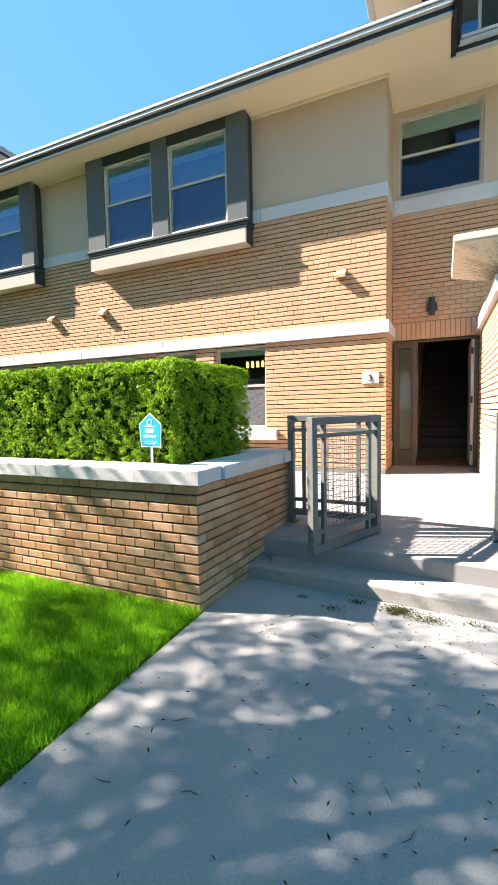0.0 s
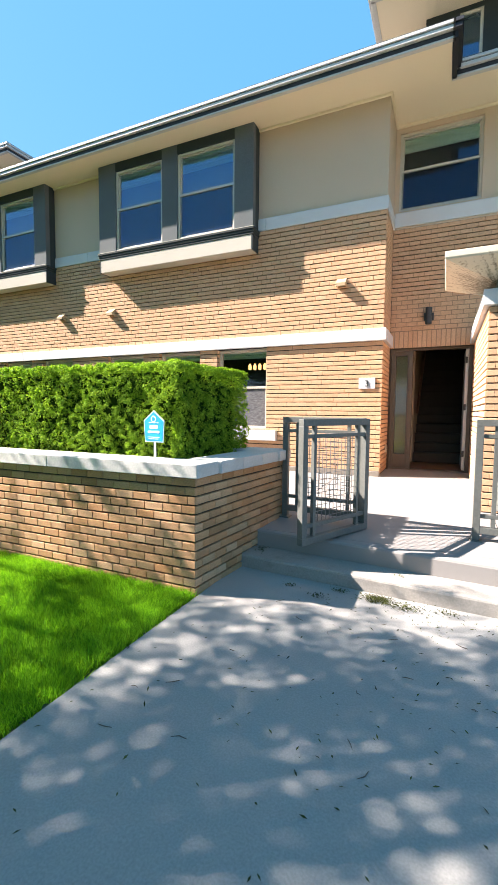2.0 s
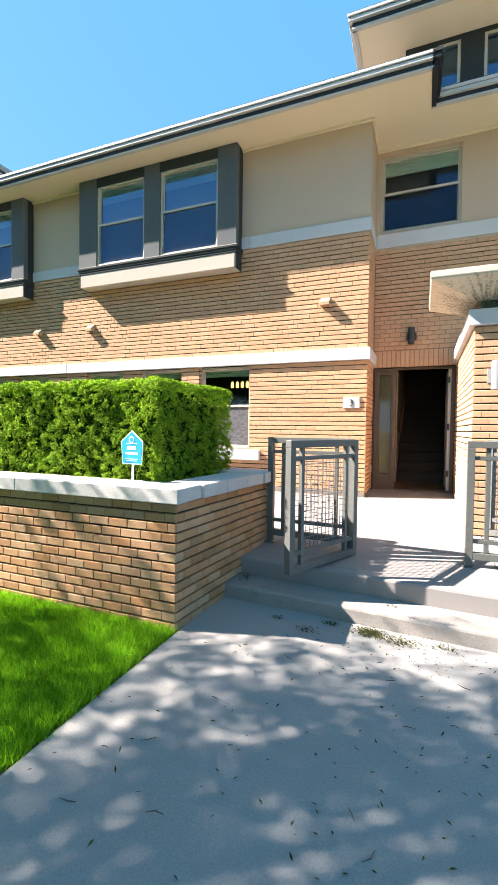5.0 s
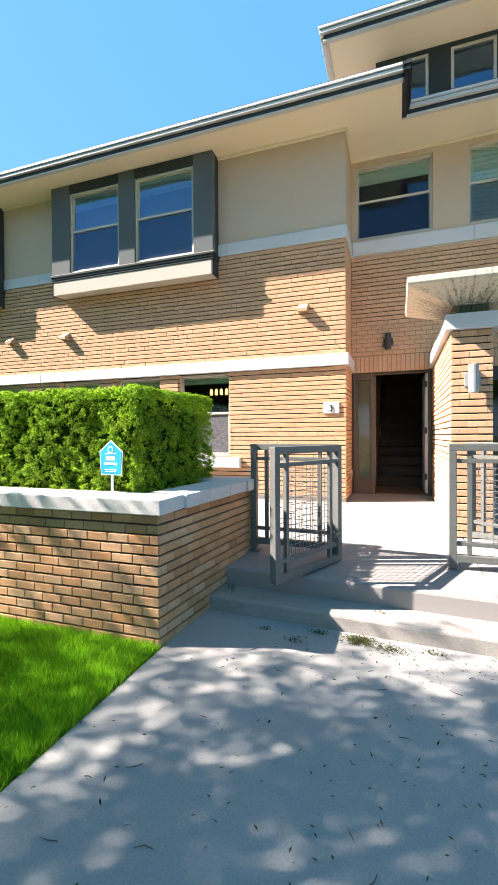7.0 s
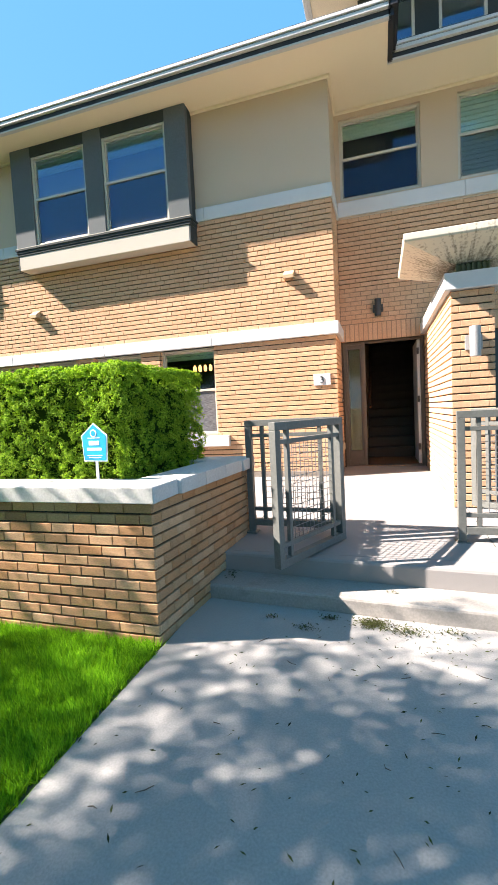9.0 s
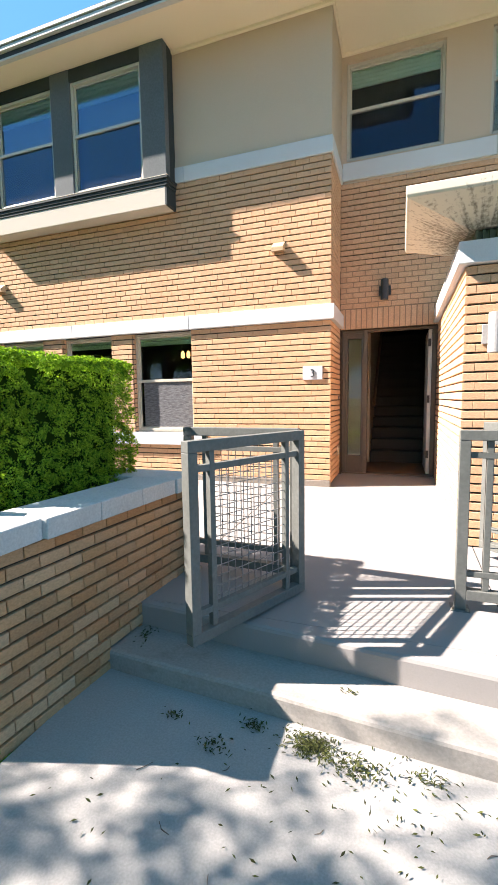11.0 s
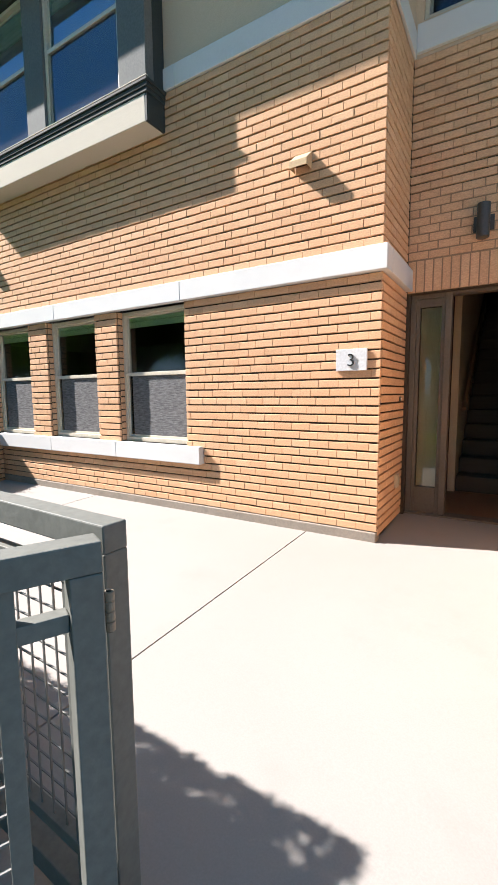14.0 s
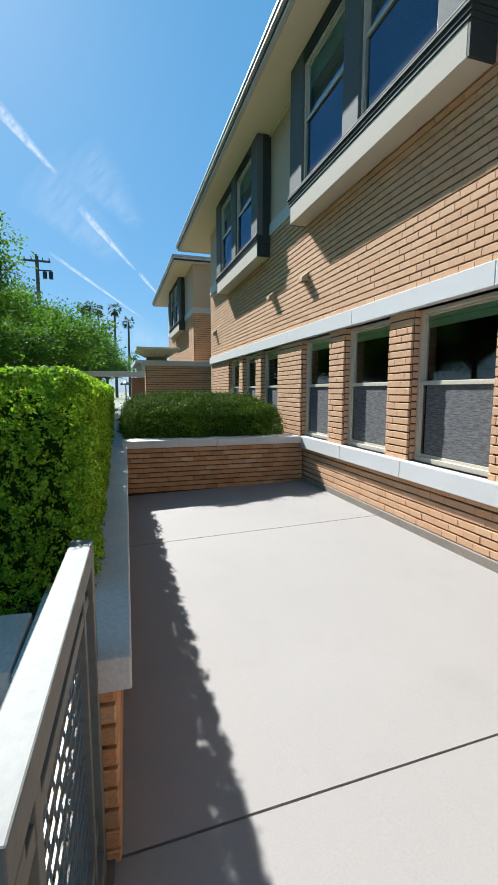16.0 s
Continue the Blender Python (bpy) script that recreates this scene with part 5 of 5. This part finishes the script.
# ---- gates and rails ----
def bar(bm, p, q, w, h=None):
    """A square bar between two points."""
    p, q = Vector(p), Vector(q)
    d = q - p
    h = h or w
    m = Matrix.Translation(p) @ d.to_track_quat("X", "Z").to_matrix().to_4x4()
    add_box(bm, 0, d.length, -w / 2, w / 2, -h / 2, h / 2, m)


def rail_panel(name, a, b, top, feet, label, category, group="", posts=True, lift=0.07):
    """A steel frame with an inner frame of bars round a welded mesh, from a to b (x, y)."""
    g = empty(name, label, category, (a[0], a[1], feet), group)
    L, H = math.hypot(b[0] - a[0], b[1] - a[1]), top - feet
    g.rotation_euler.z = math.atan2(b[1] - a[1], b[0] - a[0])
    s, k, i = 0.055, 0.032, 0.135
    for x in (s / 2, L - s / 2):
        bm = bmesh.new()
        bar(bm, (x, 0, 0.012 if posts else lift + s + 0.0005), (x, 0, H - s - 0.0005), s)
        p = part("post", bm, GATE, g, "", 0.003)
        if posts:
            part("base_plate", boxes((x - 0.05, x + 0.05, -0.05, 0.05, 0, 0.012)), GATE, p, "", 0.002)
            for sx in (-0.035, 0.035):
                part("bolt", tube([(x + sx, -0.035, 0.012), (x + sx, -0.035, 0.024)], [0.009, 0.008], 6), STEEL, p)
    for nm, z, w in (("top_rail", H - s / 2, s), ("bottom_rail", lift + s / 2, s)):
        bm = bmesh.new()
        e = 0.0 if nm == "top_rail" or not posts else s + 0.001
        bar(bm, (e, 0, z), (L - e, 0, z), w)
        part(nm, bm, GATE, g, "", 0.003)
    zt, zb = H - i, lift + i + 0.01
    for z in (zt, zb):
        bm = bmesh.new()
        bar(bm, (s + 0.001, 0, z), (L - s - 0.001, 0, z), k, k)
        part("inner_rail", bm, GATE, g, "", 0.002)
    for x in (i + 0.015, L - i - 0.015):
        bm = bmesh.new()
        bar(bm, (x, 0.002, lift + s + 0.001), (x, 0.002, H - s - 0.001), k, k)
        part("inner_upright", bm, GATE, g, "", 0.002)
    x0, x1 = i + 0.03, L - i - 0.03
    bm = bmesh.new()
    n = round((x1 - x0) / 0.05)
    for j in range(1, n):
        x = x0 + (x1 - x0) * j / n
        bar(bm, (x, -0.003, zb), (x, -0.003, zt), 0.004)
    n = round((zt - zb) / 0.05)
    for j in range(1, n):
        z = zb + (zt - zb) * j / n
        bar(bm, (x0, 0.003, z), (x1, 0.003, z), 0.004)
    part("wire_mesh", bm, WIRE, g, "welded wire mesh infill")
    return g


TOP = 1.235
FZ = floor_z(4.1) + 0.002
rail_panel("railing", (-1.62, 4.085), (-0.82, 4.052), TOP, FZ, "grey steel railing panel with wire mesh beside the planter", "railing", "railings")
gate = rail_panel("gate", (-0.795, 3.992), (-1.165, 3.215), TOP - 0.005, FZ, "open grey steel gate with wire mesh infill", "gate", "gates", posts=False, lift=0.005)
def gate_hinge(z):
    """Two leaves and a four-knuckle barrel between the gate's stile and the post."""
    turn = Matrix.Rotation(-gate.rotation_euler.z, 4, "Z")
    x, y, _ = turn @ (Vector((-0.798, 4.012, 0)) - Vector((gate.location.x, gate.location.y, 0)))
    hinge = part("hinge", boxes((0.001, 0.03, y - 0.006, y - 0.003, z, z + 0.075)), STEEL, gate, "worn brownish steel barrel hinge", 0.001)
    for k in range(4):
        part("knuckle", tube([(x, y, z + 0.019 * k), (x, y, z + 0.019 * k + 0.0015), (x, y, z + 0.019 * k + 0.0165), (x, y, z + 0.019 * k + 0.018)], [0.0085, 0.010, 0.010, 0.0085], 14), STEEL, hinge)
    part("pin", tube([(x, y, z - 0.003), (x, y, z + 0.078)], [0.005, 0.005], 10), BLACK, hinge)


for z in (0.18, 0.81):
    gate_hinge(z)
part("drop_stop", tube([(0.03, 0, 0.001), (0.03, 0, 0.008)], [0.012, 0.012], 8), STEEL, gate)
rail_panel("railing", (0.07, 4.04), (1.0, 4.04), TOP, FZ - 0.012, "grey steel railing panel with wire mesh beside the opening", "railing", "railings")
rail_panel("gate", (0.97, 4.2), (0.33, 4.86), TOP, FZ + 0.03, "the next unit's grey steel gate standing open", "gate", "gates", posts=False)

# ---- yard sign ----
sign = empty("yard_sign", "blue five-sided yard sign on a white stake in the planter", "yard sign", (-2.25, 2.83, 0.825), "")
sign.scale = (1.06, 1.06, 1.06)
sign.rotation_euler.z = radians(-8)
part("stake", boxes((-0.008, 0.008, 0.004, 0.012, 0, 0.36)), SIGN_WHITE, sign)
def pent(w, h0, h1, h2, y0, y1):
    bm = bmesh.new()
    ps = [(-w, h0), (w, h0), (w * 1.12, h1), (0, h2), (-w * 1.12, h1)]
    f = [bm.verts.new((x, y0, z)) for x, z in ps]
    k = [bm.verts.new((x, y1, z)) for x, z in ps]
    bm.faces.new(f)
    bm.faces.new(k[::-1])
    for i in range(5):
        bm.faces.new((f[i], k[i], k[(i + 1) % 5], f[(i + 1) % 5]))
    return bm
part("border", pent(0.092, 0.20, 0.36, 0.435, -0.002, 0.003), SIGN_WHITE, sign)
part("panel", pent(0.086, 0.207, 0.357, 0.426, -0.0045, -0.002), SIGN_BLUE, sign)
part("emblem", tube([(0, -0.0045, 0.372), (0, -0.007, 0.372)], [0.024, 0.024], 16), SIGN_WHITE, sign)
part("emblem_centre", tube([(0, -0.007, 0.372), (0, -0.009, 0.372)], [0.017, 0.017], 16), SIGN_BLUE, sign)
for z, w, h in ((0.30, 0.040, 0.026), (0.268, 0.058, 0.016), (0.342, 0.05, 0.004), (0.235, 0.06, 0.004), (0.222, 0.05, 0.004)):
    part("lettering", boxes((-w, w, -0.0065, -0.0046, z, z + h)), SIGN_WHITE, sign)

# ---- leaf litter ----
rng = np.random.default_rng(21)
def litter(cx, cy, sx, sy, count, z, size=0.022):
    c = np.stack([cx + rng.normal(0, sx, count), cy + rng.normal(0, sy, count), z + np.abs(rng.normal(0, 0.006, count))], 1)
    me = leaf_mesh("leaf_litter", c, np.tile([0, 0, 1.0], (count, 1)), size, size * 0.3, rng, 0.5)
    me.materials.append(LITTER)
    return tagged(new("leaf_litter", me), "small heap of dry leaflets at the step", "leaves", kind="stuff")
for cx, cy, sx, sy, c in ((-0.56, 3.12, 0.055, 0.035, 480), (-0.38, 3.07, 0.07, 0.03, 190), (-0.82, 3.15, 0.03, 0.02, 70), (-0.95, 3.0, 0.04, 0.03, 60), (-0.1, 3.1, 0.04, 0.03, 60), (0.35, 3.1, 0.08, 0.03, 120), (-1.2, 3.1, 0.02, 0.02, 30), (-0.2, 3.0, 0.3, 0.15, 130)):
    litter(cx, cy, sx, sy, c, GROUND + 0.004)
litter(-0.42, 3.36, 0.025, 0.012, 16, 0.076)
litter(-1.6, 3.5, 0.03, 0.05, 60, 0.077)
litter(-0.1, 1.9, 1.0, 0.75, 330, GROUND + 0.003, 0.026)
for i in range(40):
    x, y, a = rng.uniform(-1.5, 1.6), rng.uniform(0.6, 3.0), rng.uniform(0, 6.28)
    s = rng.uniform(0.012, 0.035)
    ob = part("twig", tube([(0, 0, 0), (s, rng.uniform(-0.01, 0.01), 0.002), (2 * s, 0, 0)], [0.0015, 0.002, 0.001], 4), BARK)
    ob.matrix_basis = pose(x, y, GROUND + 0.003, 0, 0, math.degrees(a))
    tagged(ob, "thin dry twig on the concrete path", "twig", "fallen twigs")

# ---- bricks last ----
for job in BRICK_JOBS:
    lay(*job)
